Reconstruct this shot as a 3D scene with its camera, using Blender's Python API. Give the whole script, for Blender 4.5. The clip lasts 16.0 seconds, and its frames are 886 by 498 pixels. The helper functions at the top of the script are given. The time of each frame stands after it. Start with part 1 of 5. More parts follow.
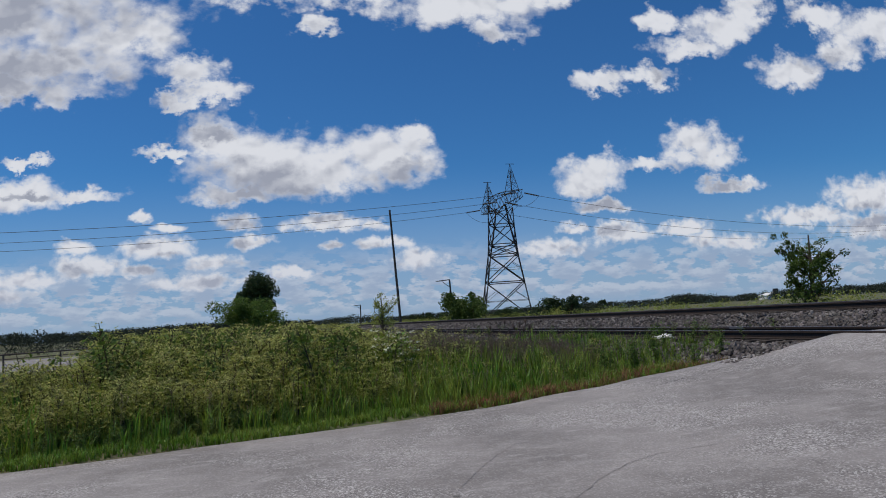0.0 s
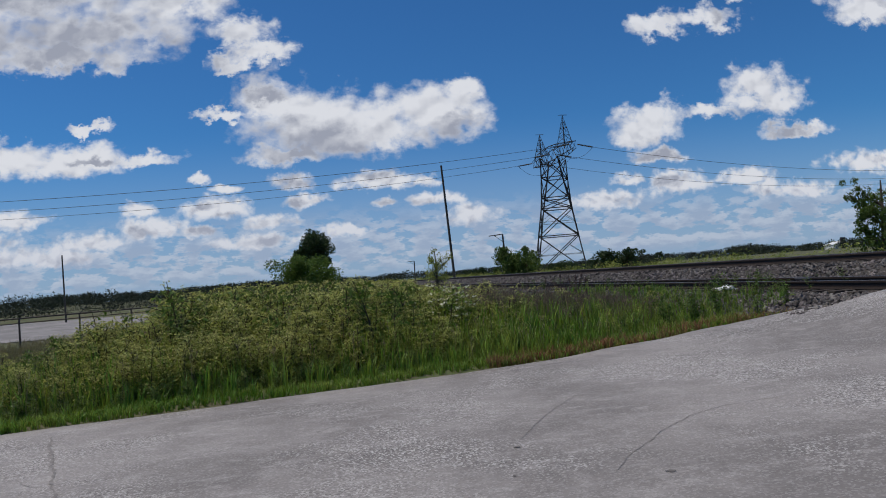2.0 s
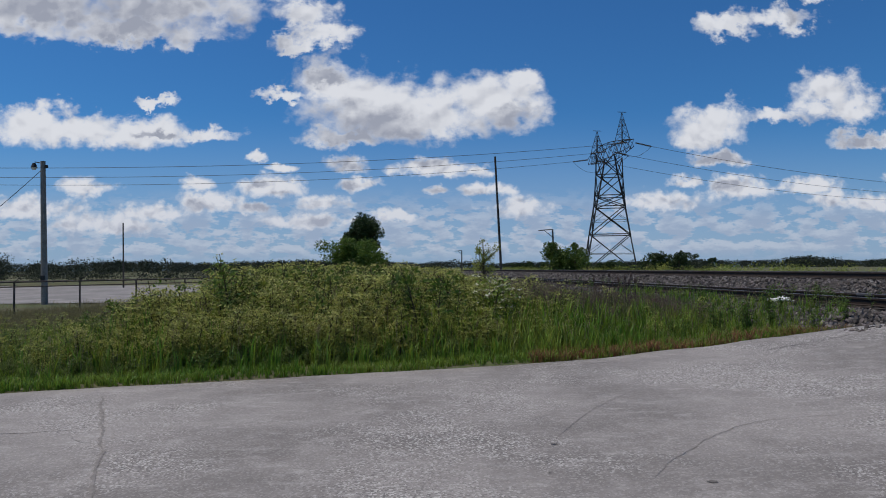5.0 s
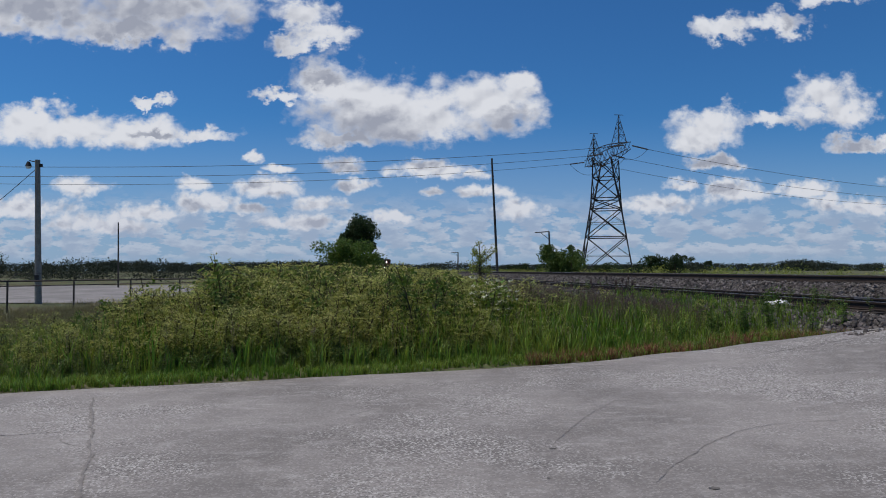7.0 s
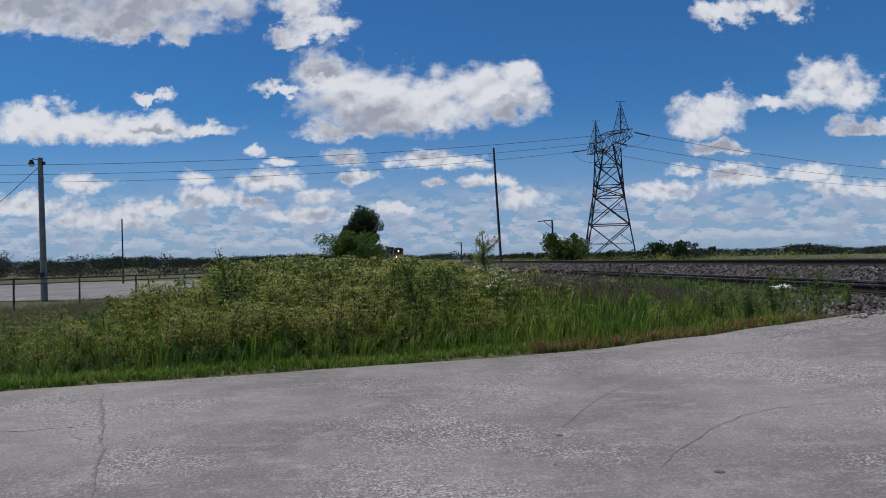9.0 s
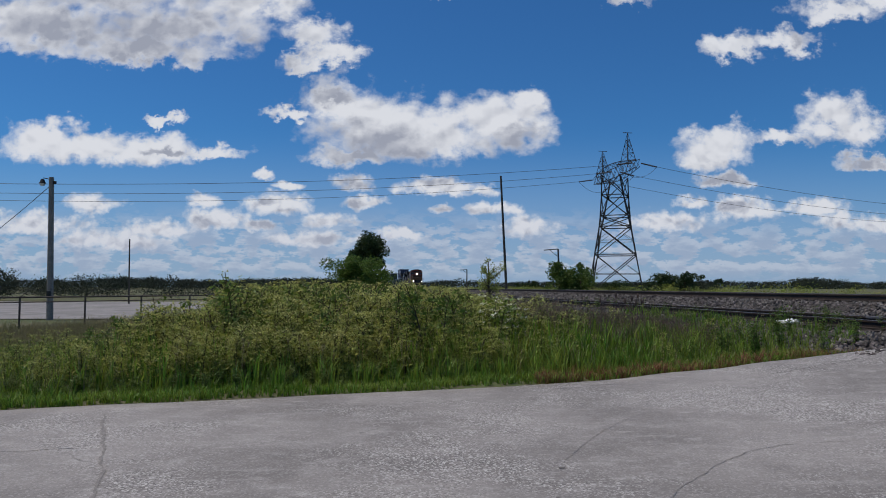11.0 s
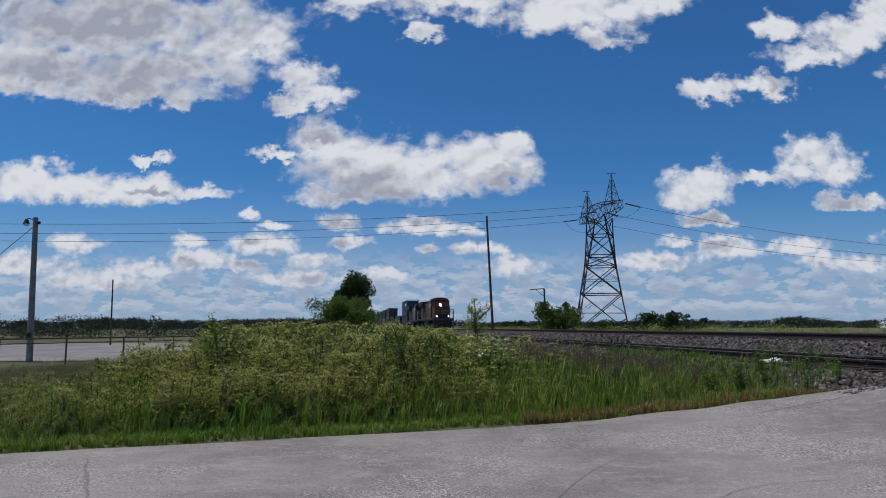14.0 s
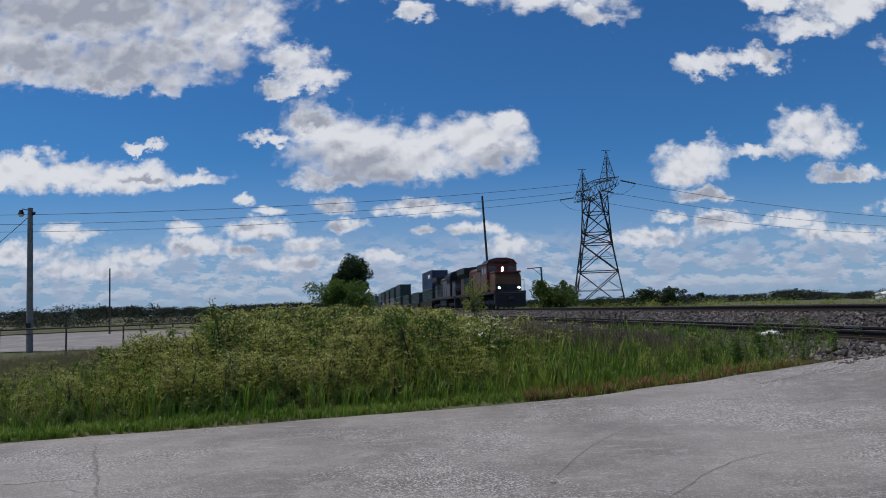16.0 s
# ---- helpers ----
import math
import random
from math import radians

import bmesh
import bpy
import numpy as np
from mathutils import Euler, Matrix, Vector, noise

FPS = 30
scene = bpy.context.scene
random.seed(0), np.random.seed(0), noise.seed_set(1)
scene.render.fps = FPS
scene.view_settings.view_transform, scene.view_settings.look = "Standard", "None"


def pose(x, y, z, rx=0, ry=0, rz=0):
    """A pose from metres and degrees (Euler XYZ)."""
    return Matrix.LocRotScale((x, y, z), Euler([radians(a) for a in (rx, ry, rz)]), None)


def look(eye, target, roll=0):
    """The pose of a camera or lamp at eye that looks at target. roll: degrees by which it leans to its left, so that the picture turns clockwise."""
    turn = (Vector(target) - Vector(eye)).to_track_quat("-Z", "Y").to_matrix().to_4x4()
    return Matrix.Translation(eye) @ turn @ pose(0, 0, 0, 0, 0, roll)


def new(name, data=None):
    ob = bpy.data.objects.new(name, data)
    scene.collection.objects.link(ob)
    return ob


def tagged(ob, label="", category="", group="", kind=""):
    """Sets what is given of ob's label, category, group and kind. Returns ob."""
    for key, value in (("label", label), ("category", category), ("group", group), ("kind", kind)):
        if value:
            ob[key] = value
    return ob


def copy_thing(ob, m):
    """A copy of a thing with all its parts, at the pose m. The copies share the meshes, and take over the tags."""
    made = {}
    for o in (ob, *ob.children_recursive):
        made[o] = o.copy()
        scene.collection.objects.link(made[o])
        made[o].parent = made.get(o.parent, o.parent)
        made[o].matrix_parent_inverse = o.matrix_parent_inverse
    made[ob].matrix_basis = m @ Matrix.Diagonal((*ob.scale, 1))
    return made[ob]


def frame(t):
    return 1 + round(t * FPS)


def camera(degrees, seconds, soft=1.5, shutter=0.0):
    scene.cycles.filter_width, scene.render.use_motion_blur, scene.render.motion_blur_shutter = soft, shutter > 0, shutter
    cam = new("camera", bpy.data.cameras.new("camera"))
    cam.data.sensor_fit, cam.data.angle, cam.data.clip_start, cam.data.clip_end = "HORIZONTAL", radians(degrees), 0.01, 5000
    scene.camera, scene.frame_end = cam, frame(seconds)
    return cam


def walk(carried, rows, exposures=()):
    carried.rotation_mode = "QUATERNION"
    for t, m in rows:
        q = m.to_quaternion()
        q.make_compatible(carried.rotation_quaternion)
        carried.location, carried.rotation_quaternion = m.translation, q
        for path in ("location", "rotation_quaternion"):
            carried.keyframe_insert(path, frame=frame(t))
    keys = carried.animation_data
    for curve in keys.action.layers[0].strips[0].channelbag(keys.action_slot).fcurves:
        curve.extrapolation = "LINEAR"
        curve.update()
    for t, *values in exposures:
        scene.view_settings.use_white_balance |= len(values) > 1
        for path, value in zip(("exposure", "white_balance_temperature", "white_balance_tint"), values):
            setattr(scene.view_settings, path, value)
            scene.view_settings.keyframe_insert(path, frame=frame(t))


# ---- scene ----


def shot(x, y, z, yaw, pitch, roll):
    """A hand-held pose: yaw to the left, pitch up, roll about the view axis."""
    return pose(x, y, z, 90 + pitch, 0, yaw) @ pose(0, 0, 0, 0, 0, roll)


cam = camera(66.06, 16.0, 1.0)
walk(cam, [
    (0, shot(0.075, -0.155, 1.605, -9.37, 5.75, -3.48)),
    (0.5, shot(0.077, -0.166, 1.614, -8.69, 5.39, -3.74)),
    (1, shot(0.032, -0.154, 1.587, -7.03, 3.05, -4.26)),
    (1.5, shot(0.023, -0.111, 1.557, -4.97, 1.16, -2.84)),
    (2, shot(0.037, -0.125, 1.602, -4.71, 2.29, -4.26)),
    (2.5, shot(0.047, -0.132, 1.599, -1.10, 4.22, -6.60)),
    (3, shot(0.055, -0.172, 1.612, -0.06, 3.48, -5.37)),
    (3.5, shot(0.007, -0.144, 1.597, -1.05, 5.09, -2.80)),
    (4, shot(0.028, -0.096, 1.577, -0.90, 2.87, -0.77)),
    (4.2, shot(0.027, -0.105, 1.589, -1.12, 1.33, -0.36)),
    (6.3, shot(0.037, 0.001, 1.592, 0.21, 2.27, -0.61)),
    (6.5, shot(0.024, 0.017, 1.585, -0.26, 2.28, -0.33)),
    (7, shot(0.020, 0.021, 1.583, -0.96, 1.75, -0.08)),
    (7.5, shot(-0.003, -0.002, 1.580, 0.32, 1.62, 0.01)),
    (8, shot(0.000, 0.011, 1.585, 0.39, 1.75, -0.26)),
    (8.5, shot(0.000, 0.000, 1.600, -0.00, 2.14, 0.00)),
    (9, shot(0.017, -0.018, 1.585, -0.67, 0.95, -1.10)),
    (9.5, shot(0.008, 0.001, 1.599, -1.12, 1.87, -0.86)),
    (10, shot(0.013, -0.034, 1.594, -0.81, 3.05, -0.14)),
    (12.3, shot(0.008, -0.030, 1.599, 0.15, 3.33, -0.09)),
    (12.5, shot(0.003, -0.014, 1.576, -0.68, 3.78, 0.16)),
    (13, shot(-0.021, -0.098, 1.591, -1.28, 4.56, -0.82)),
    (13.5, shot(-0.031, -0.130, 1.625, -0.89, 6.23, 0.20)),
    (14, shot(-0.003, -0.139, 1.607, -1.38, 6.52, -0.10)),
    (14.5, shot(-0.056, -0.235, 1.630, -1.82, 6.95, -0.34)),
    (15, shot(-0.048, -0.240, 1.630, -2.21, 6.64, -1.10)),
    (15.5, shot(-0.060, -0.123, 1.601, -2.00, 5.97, -0.31)),
    (16, shot(-0.035, -0.198, 1.600, -1.67, 4.93, -1.46)),
])

# ---- light: high sun ahead of the camera, sky with fair-weather clouds ----
SUN_AZ, SUN_EL = -80.0, 68.0     # degrees to the right of straight ahead, above the horizon
scene.view_settings.exposure = -0.62


class Nodes:
    """A short way to write node trees."""

    def __init__(self, tree):
        self.tree = tree
        tree.nodes.clear()

    def put(self, socket, value):
        if isinstance(value, bpy.types.NodeSocket):
            self.tree.links.new(value, socket)
        elif isinstance(value, bpy.types.Node):
            self.tree.links.new(value.outputs[0], socket)
        elif isinstance(value, (tuple, list)) and len(value) == 3 and socket.type == "RGBA":
            socket.default_value = (*value, 1)
        else:
            socket.default_value = value

    def node(self, kind, attrs=None, **ins):
        n = self.tree.nodes.new("ShaderNode" + kind)
        for k, v in (attrs or {}).items():
            setattr(n, k, v)
        for k, v in ins.items():
            self.put(n.inputs[k.replace("_", " ")], v)
        return n

    def math(self, op, a, b=0.0, c=None, clamp=False):
        n = self.node("Math", {"operation": op, "use_clamp": clamp})
        self.put(n.inputs[0], a), self.put(n.inputs[1], b)
        if c is not None:
            self.put(n.inputs[2], c)
        return n.outputs[0]

    def vec(self, op, a, b=None, c=None):
        n = self.node("VectorMath", {"operation": op})
        for i, v in enumerate((a, b, c)):
            if v is not None:
                self.put(n.inputs[i], v)
        return n.outputs["Value" if op in ("LENGTH", "DOT_PRODUCT") else "Vector"]

    def mix(self, fac, a, b, blend="MIX"):
        n = self.node("Mix", {"data_type": "RGBA", "blend_type": blend})
        for i, v in ((0, fac), (6, a), (7, b)):
            self.put(n.inputs[i], v)
        return n.outputs[2]

    def step(self, x, lo, hi, a=0.0, b=1.0):
        n = self.node("MapRange", {"interpolation_type": "SMOOTHSTEP"}, Value=x)
        for i, v in enumerate((lo, hi, a, b)):
            self.put(n.inputs[i + 1], v)
        return n.outputs[0]

    def noise(self, vec, scale, detail=4.0, rough=0.55):
        return self.node("TexNoise", None, Vector=vec, Scale=scale, Detail=detail, Roughness=rough).outputs[0]


CLOUDS = []


def cloud(u, v, a, b):
    """One heap of a cloud: its place in the sky (tangents to the right and up from straight ahead) and half sizes."""
    CLOUDS.append((u, v, a, b))


def sky_clouds():
    cloud(-0.466, 0.452, 0.209, 0.076)
    cloud(-0.580, 0.388, 0.129, 0.048)
    cloud(-0.379, 0.390, 0.129, 0.052)
    cloud(-0.279, 0.426, 0.080, 0.048)
    cloud(-0.436, 0.350, 0.129, 0.028)
    cloud(-0.188, 0.373, 0.043, 0.026)
    cloud(-0.162, 0.347, 0.040, 0.020)
    cloud(-0.209, 0.333, 0.027, 0.014)
    cloud(-0.489, 0.560, 0.265, 0.087)
    cloud(-0.089, 0.234, 0.101, 0.056)
    cloud(-0.157, 0.268, 0.054, 0.038)
    cloud(-0.022, 0.216, 0.120, 0.036)
    cloud(0.097, 0.243, 0.067, 0.046)
    cloud(0.123, 0.273, 0.040, 0.026)
    cloud(-0.224, 0.255, 0.038, 0.012)
    cloud(-0.135, 0.191, 0.062, 0.018)
    cloud(-0.527, 0.203, 0.097, 0.029)
    cloud(-0.437, 0.199, 0.071, 0.028)
    cloud(-0.346, 0.199, 0.054, 0.012)
    cloud(-0.410, 0.249, 0.029, 0.008)
    cloud(-0.592, 0.208, 0.054, 0.028)
    cloud(0.048, 0.502, 0.120, 0.041)
    cloud(-0.109, 0.518, 0.062, 0.042)
    cloud(0.223, 0.485, 0.112, 0.046)
    cloud(0.266, 0.435, 0.044, 0.024)
    cloud(0.358, 0.514, 0.062, 0.038)
    cloud(-0.004, 0.446, 0.027, 0.018)
    cloud(0.439, 0.359, 0.042, 0.021)
    cloud(0.519, 0.368, 0.053, 0.021)
    cloud(0.543, 0.460, 0.033, 0.024)
    cloud(0.593, 0.414, 0.061, 0.024)
    cloud(0.659, 0.447, 0.053, 0.033)
    cloud(0.707, 0.489, 0.038, 0.033)
    cloud(0.413, 0.204, 0.054, 0.031)
    cloud(0.510, 0.221, 0.054, 0.020)
    cloud(0.582, 0.252, 0.055, 0.034)
    cloud(0.624, 0.235, 0.044, 0.034)
    cloud(0.647, 0.182, 0.054, 0.012)
    cloud(0.387, 0.191, 0.035, 0.023)
    cloud(0.775, 0.372, 0.058, 0.033)
    cloud(0.864, 0.407, 0.063, 0.034)
    cloud(0.957, 0.443, 0.063, 0.048)
    cloud(0.830, 0.472, 0.046, 0.028)
    cloud(1.083, 0.382, 0.083, 0.041)
    cloud(-0.130, 0.153, 0.029, 0.012)
    cloud(-0.237, 0.121, 0.045, 0.018)
    cloud(-0.348, 0.125, 0.023, 0.012)
    cloud(-0.263, 0.161, 0.015, 0.008)
    cloud(-0.221, 0.148, 0.023, 0.007)
    cloud(-0.113, 0.123, 0.033, 0.011)
    cloud(-0.162, 0.096, 0.033, 0.012)
    cloud(-0.000, 0.147, 0.059, 0.014)
    cloud(0.002, 0.113, 0.017, 0.008)
    cloud(0.075, 0.114, 0.034, 0.011)
    cloud(0.063, 0.139, 0.021, 0.008)
    cloud(0.125, 0.086, 0.042, 0.017)
    cloud(0.323, 0.094, 0.055, 0.019)
    cloud(0.375, 0.124, 0.030, 0.010)
    cloud(0.443, 0.116, 0.051, 0.021)
    cloud(0.554, 0.118, 0.051, 0.015)
    cloud(0.582, 0.097, 0.026, 0.017)
    cloud(0.646, 0.090, 0.052, 0.013)
    cloud(0.419, 0.156, 0.043, 0.012)
    cloud(-0.515, 0.120, 0.037, 0.015)
    cloud(-0.595, 0.090, 0.065, 0.020)
    cloud(-0.326, 0.098, 0.049, 0.017)
    cloud(-0.269, 0.090, 0.033, 0.010)
    cloud(-0.416, 0.083, 0.049, 0.015)
    cloud(-0.472, 0.065, 0.073, 0.016)
    cloud(-0.194, 0.069, 0.066, 0.012)
    cloud(-0.062, 0.076, 0.033, 0.010)
    cloud(0.895, 0.157, 0.075, 0.038)
    cloud(0.775, 0.128, 0.083, 0.019)
    cloud(0.888, 0.109, 0.064, 0.024)


def cloud_field():
    """Node group: how deep in a cloud the place p of the sky is (1 in a heap's middle, 0 at its rim)."""
    group = bpy.data.node_groups.new("cloud_heaps", "ShaderNodeTree")
    n = Nodes(group)
    group.interface.new_socket("p", in_out="INPUT", socket_type="NodeSocketVector")
    group.interface.new_socket("depth", in_out="OUTPUT", socket_type="NodeSocketFloat")
    gin, gout = group.nodes.new("NodeGroupInput"), group.nodes.new("NodeGroupOutput")
    least = None
    for u, v, a, b in CLOUDS:
        q = n.vec("MULTIPLY_ADD", gin.outputs[0], (1 / a, 1 / b, 0), (-u / a, -v / b, 0))
        # flat below, heaped above
        d = n.vec("LENGTH", n.vec("MINIMUM", q, n.vec("MULTIPLY", q, (1, 1.3, 0))))
        least = d if least is None else n.math("SMOOTH_MIN", least, d, 0.25)
    n.put(gout.inputs[0], n.math("SUBTRACT", 1.0, least))
    return group


def build_world():
    sky_clouds()
    world = bpy.data.worlds.new("sky")
    scene.world = world
    world.use_nodes = True
    n = Nodes(world.node_tree)
    way = n.node("TexCoord").outputs["Generated"]
    sky = n.node("TexSky", {"sky_type": "NISHITA", "sun_disc": False, "sun_elevation": radians(SUN_EL), "sun_rotation": radians(SUN_AZ),
                            "air_density": 1.0, "dust_density": 0.2, "ozone_density": 5.0})
    xyz = n.node("SeparateXYZ", None, Vector=way).outputs
    ahead = n.math("MAXIMUM", n.math("ABSOLUTE", xyz[1]), 0.05)
    u, v = n.math("DIVIDE", xyz[0], ahead), n.math("DIVIDE", xyz[2], ahead)
    p = n.node("CombineXYZ", None, X=u, Y=v).outputs[0]
    # billows shrink towards the horizon as the clouds stand farther off
    far = n.math("ADD", n.math("MAXIMUM", v, 0.0), 0.1)
    q = n.node("CombineXYZ", None, X=u, Y=n.math("MULTIPLY", v, 1.25), Z=xyz[1]).outputs[0]
    near = n.step(v, 0.13, 0.24)

    def at_two_scales(a, b, detail, rough):
        m = n.node("Mix", {"data_type": "FLOAT"})
        n.put(m.inputs[0], near), n.put(m.inputs[2], n.noise(q, b, detail, rough)), n.put(m.inputs[3], n.noise(q, a, detail, rough))
        return m.outputs[0]

    def lumps(vec, scale):
        return n.node("TexVoronoi", {"feature": "SMOOTH_F1"}, Vector=vec, Scale=scale, Detail=2.0, Roughness=0.5, Smoothness=0.35).outputs["Distance"]

    def lump_field(vec):
        m = n.node("Mix", {"data_type": "FLOAT"})
        n.put(m.inputs[0], near), n.put(m.inputs[2], lumps(vec, 46.0)), n.put(m.inputs[3], lumps(vec, 19.0))
        return m.outputs[0]

    bend = n.vec("MULTIPLY_ADD", n.node("TexNoise", None, Vector=q, Scale=22.0, Detail=4.0).outputs[1], (0.035, 0.035, 0), q)
    lump = lump_field(bend)
    lump_up = lump_field(n.vec("ADD", bend, (-0.006, 0.014, 0)))
    billow = at_two_scales(11.0, 30.0, 7.0, 0.55)
    fine = at_two_scales(45.0, 100.0, 4.0, 0.6)
    group = cloud_field()
    here, above = (n.tree.nodes.new("ShaderNodeGroup") for _ in range(2))
    here.node_tree = above.node_tree = group
    # ragged rims: the place is stirred by fine turbulence
    stir = n.vec("SUBTRACT", n.node("TexNoise", None, Vector=q, Scale=26.0, Detail=7.0, Roughness=0.62).outputs[1], (0.5, 0.5, 0.5))
    reach_x = n.node("Mix", {"data_type": "FLOAT"})
    n.put(reach_x.inputs[0], near), n.put(reach_x.inputs[2], 0.03), n.put(reach_x.inputs[3], 0.085)
    p = n.vec("ADD", p, n.vec("MULTIPLY", stir, n.node("CombineXYZ", None, X=reach_x.outputs[0], Y=reach_x.outputs[0]).outputs[0]))
    n.put(here.inputs[0], p)
    n.put(above.inputs[0], n.vec("MULTIPLY_ADD", n.node("CombineXYZ", None, X=far, Y=far).outputs[0], (0.0, 0.17, 0), p))
    rough = n.math("ADD", n.math("MULTIPLY", n.math("SUBTRACT", billow, 0.5), 1.7), n.math("MULTIPLY", n.math("SUBTRACT", 0.42, lump), 0.5))
    rough = n.math("ADD", rough, n.math("MULTIPLY", n.math("SUBTRACT", fine, 0.5), 0.5))
    depth = n.math("ADD", n.math("ADD", here.outputs[0], 0.33), rough)
    mask = n.math("POWER", n.step(depth, -0.2, 0.6), 0.85)
    # rows of far cloud low over the horizon
    low = n.node("CombineXYZ", None, X=n.math("MULTIPLY", u, 24.0), Y=n.math("MULTIPLY", v, 58.0)).outputs[0]
    heap = n.noise(low, 1.0, 7.0, 0.6)
    up = n.noise(n.vec("ADD", low, (0.0, 0.5, 0.0)), 1.0, 4.0, 0.55)
    reach = n.math("MULTIPLY", n.step(v, 0.006, 0.03), n.step(v, 0.125, 0.06))
    layer = n.math("MULTIPLY", n.step(heap, 0.43, 0.51), reach)
    # what lies under other cloud is greyer; rims and heads stay white
    over = n.math("ADD", n.math("ADD", above.outputs[0], 0.15), n.math("MULTIPLY", rough, 0.42))
    shade = n.math("MULTIPLY", n.step(over, -0.35, 0.7), n.step(depth, 0.1, 0.8, 0.4, 1.0))
    relief = n.math("MULTIPLY", n.math("SUBTRACT", lump, lump_up), 0.9)
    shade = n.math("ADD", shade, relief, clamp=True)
    lit = n.mix(shade, (10.6, 10.9, 11.7), (4.9, 5.3, 6.5))
    lit = n.mix(n.math("MULTIPLY", n.step(v, 0.16, 0.0), 0.45), lit, (6.0, 6.8, 8.8))
    rows = n.mix(n.step(up, 0.4, 0.62), (8.0, 8.6, 10.0), (5.3, 6.1, 8.0))
    blue = n.mix(1.0, sky.outputs[0], (0.38, 0.86, 1.27), "MULTIPLY")
    blue = n.mix(n.math("MULTIPLY", n.step(v, 0.24, -0.02), 0.75), blue, (4.5, 5.8, 8.6))
    col = n.mix(n.math("MULTIPLY", layer, 0.62), blue, rows)
    col = n.mix(mask, col, lit)
    bg = n.node("Background", None, Color=col, Strength=0.1)
    out = n.node("OutputWorld", None, Surface=bg)


build_world()
sun_data = bpy.data.lights.new("sun", "SUN")
sun_data.energy, sun_data.angle, sun_data.color = 4.3, radians(0.53), (1.0, 0.91, 0.78)
sun = new("sun", sun_data)
_a, _e = radians(SUN_AZ), radians(SUN_EL)
sun.matrix_world = look((math.sin(_a) * math.cos(_e) * 90, math.cos(_a) * math.cos(_e) * 90, math.sin(_e) * 90), (0, 0, 0))


# ---- materials ----
def material(name, colour, rough=0.8, second=None, scale=3.0, third=None, fine=40.0, bump=0.0, metal=0.0, vary=0.0, through_light=0.0, coord="Object", spec=0.3):
    """A surface whose colour wanders between two or three tones at two scales, with fine relief. vary: change from piece to piece."""
    m = bpy.data.materials.new(name)
    m.use_nodes = True
    n = Nodes(m.node_tree)
    pos = n.node("TexCoord").outputs[coord]
    col = colour
    if second:
        col = n.mix(n.step(n.noise(pos, scale, 5.0), 0.35, 0.65), colour, second)
    if third:
        col = n.mix(n.step(n.noise(pos, fine, 3.0), 0.45, 0.7), col, third)
    if vary:
        geo = n.node("NewGeometry")
        info = n.node("ObjectInfo")
        r = n.math("FRACT", n.math("ADD", geo.outputs["Random Per Island"], info.outputs["Random"]))
        hsv = n.node("HueSaturation", None, Hue=n.math("MULTIPLY_ADD", r, 0.06 * vary, 0.5 - 0.03 * vary),
                     Value=n.math("MULTIPLY_ADD", n.math("FRACT", n.math("MULTIPLY", r, 7.3)), vary, 1 - vary / 2))
        n.put(hsv.inputs["Color"], col)
        col = hsv.outputs[0]
    b = n.node("BsdfPrincipled", None, Base_Color=col, Roughness=rough, Metallic=metal)
    b.inputs["Specular IOR Level"].default_value = spec
    if bump:
        bp = n.node("Bump", None, Strength=0.6, Distance=bump, Height=n.noise(pos, fine, 5.0))
        n.put(b.inputs["Normal"], bp)
    shader = b.outputs[0]
    if through_light:
        tr = n.node("BsdfTranslucent", None, Color=col)
        mx = n.node("MixShader", None, Fac=through_light)
        n.put(mx.inputs[1], shader), n.put(mx.inputs[2], tr)
        shader = mx.outputs[0]
    n.node("OutputMaterial", None, Surface=shader)
    return m


def glow(name, colour, strength):
    m = bpy.data.materials.new(name)
    m.use_nodes = True
    n = Nodes(m.node_tree)
    n.node("OutputMaterial", None, Surface=n.node("Emission", None, Color=colour, Strength=strength))
    return m


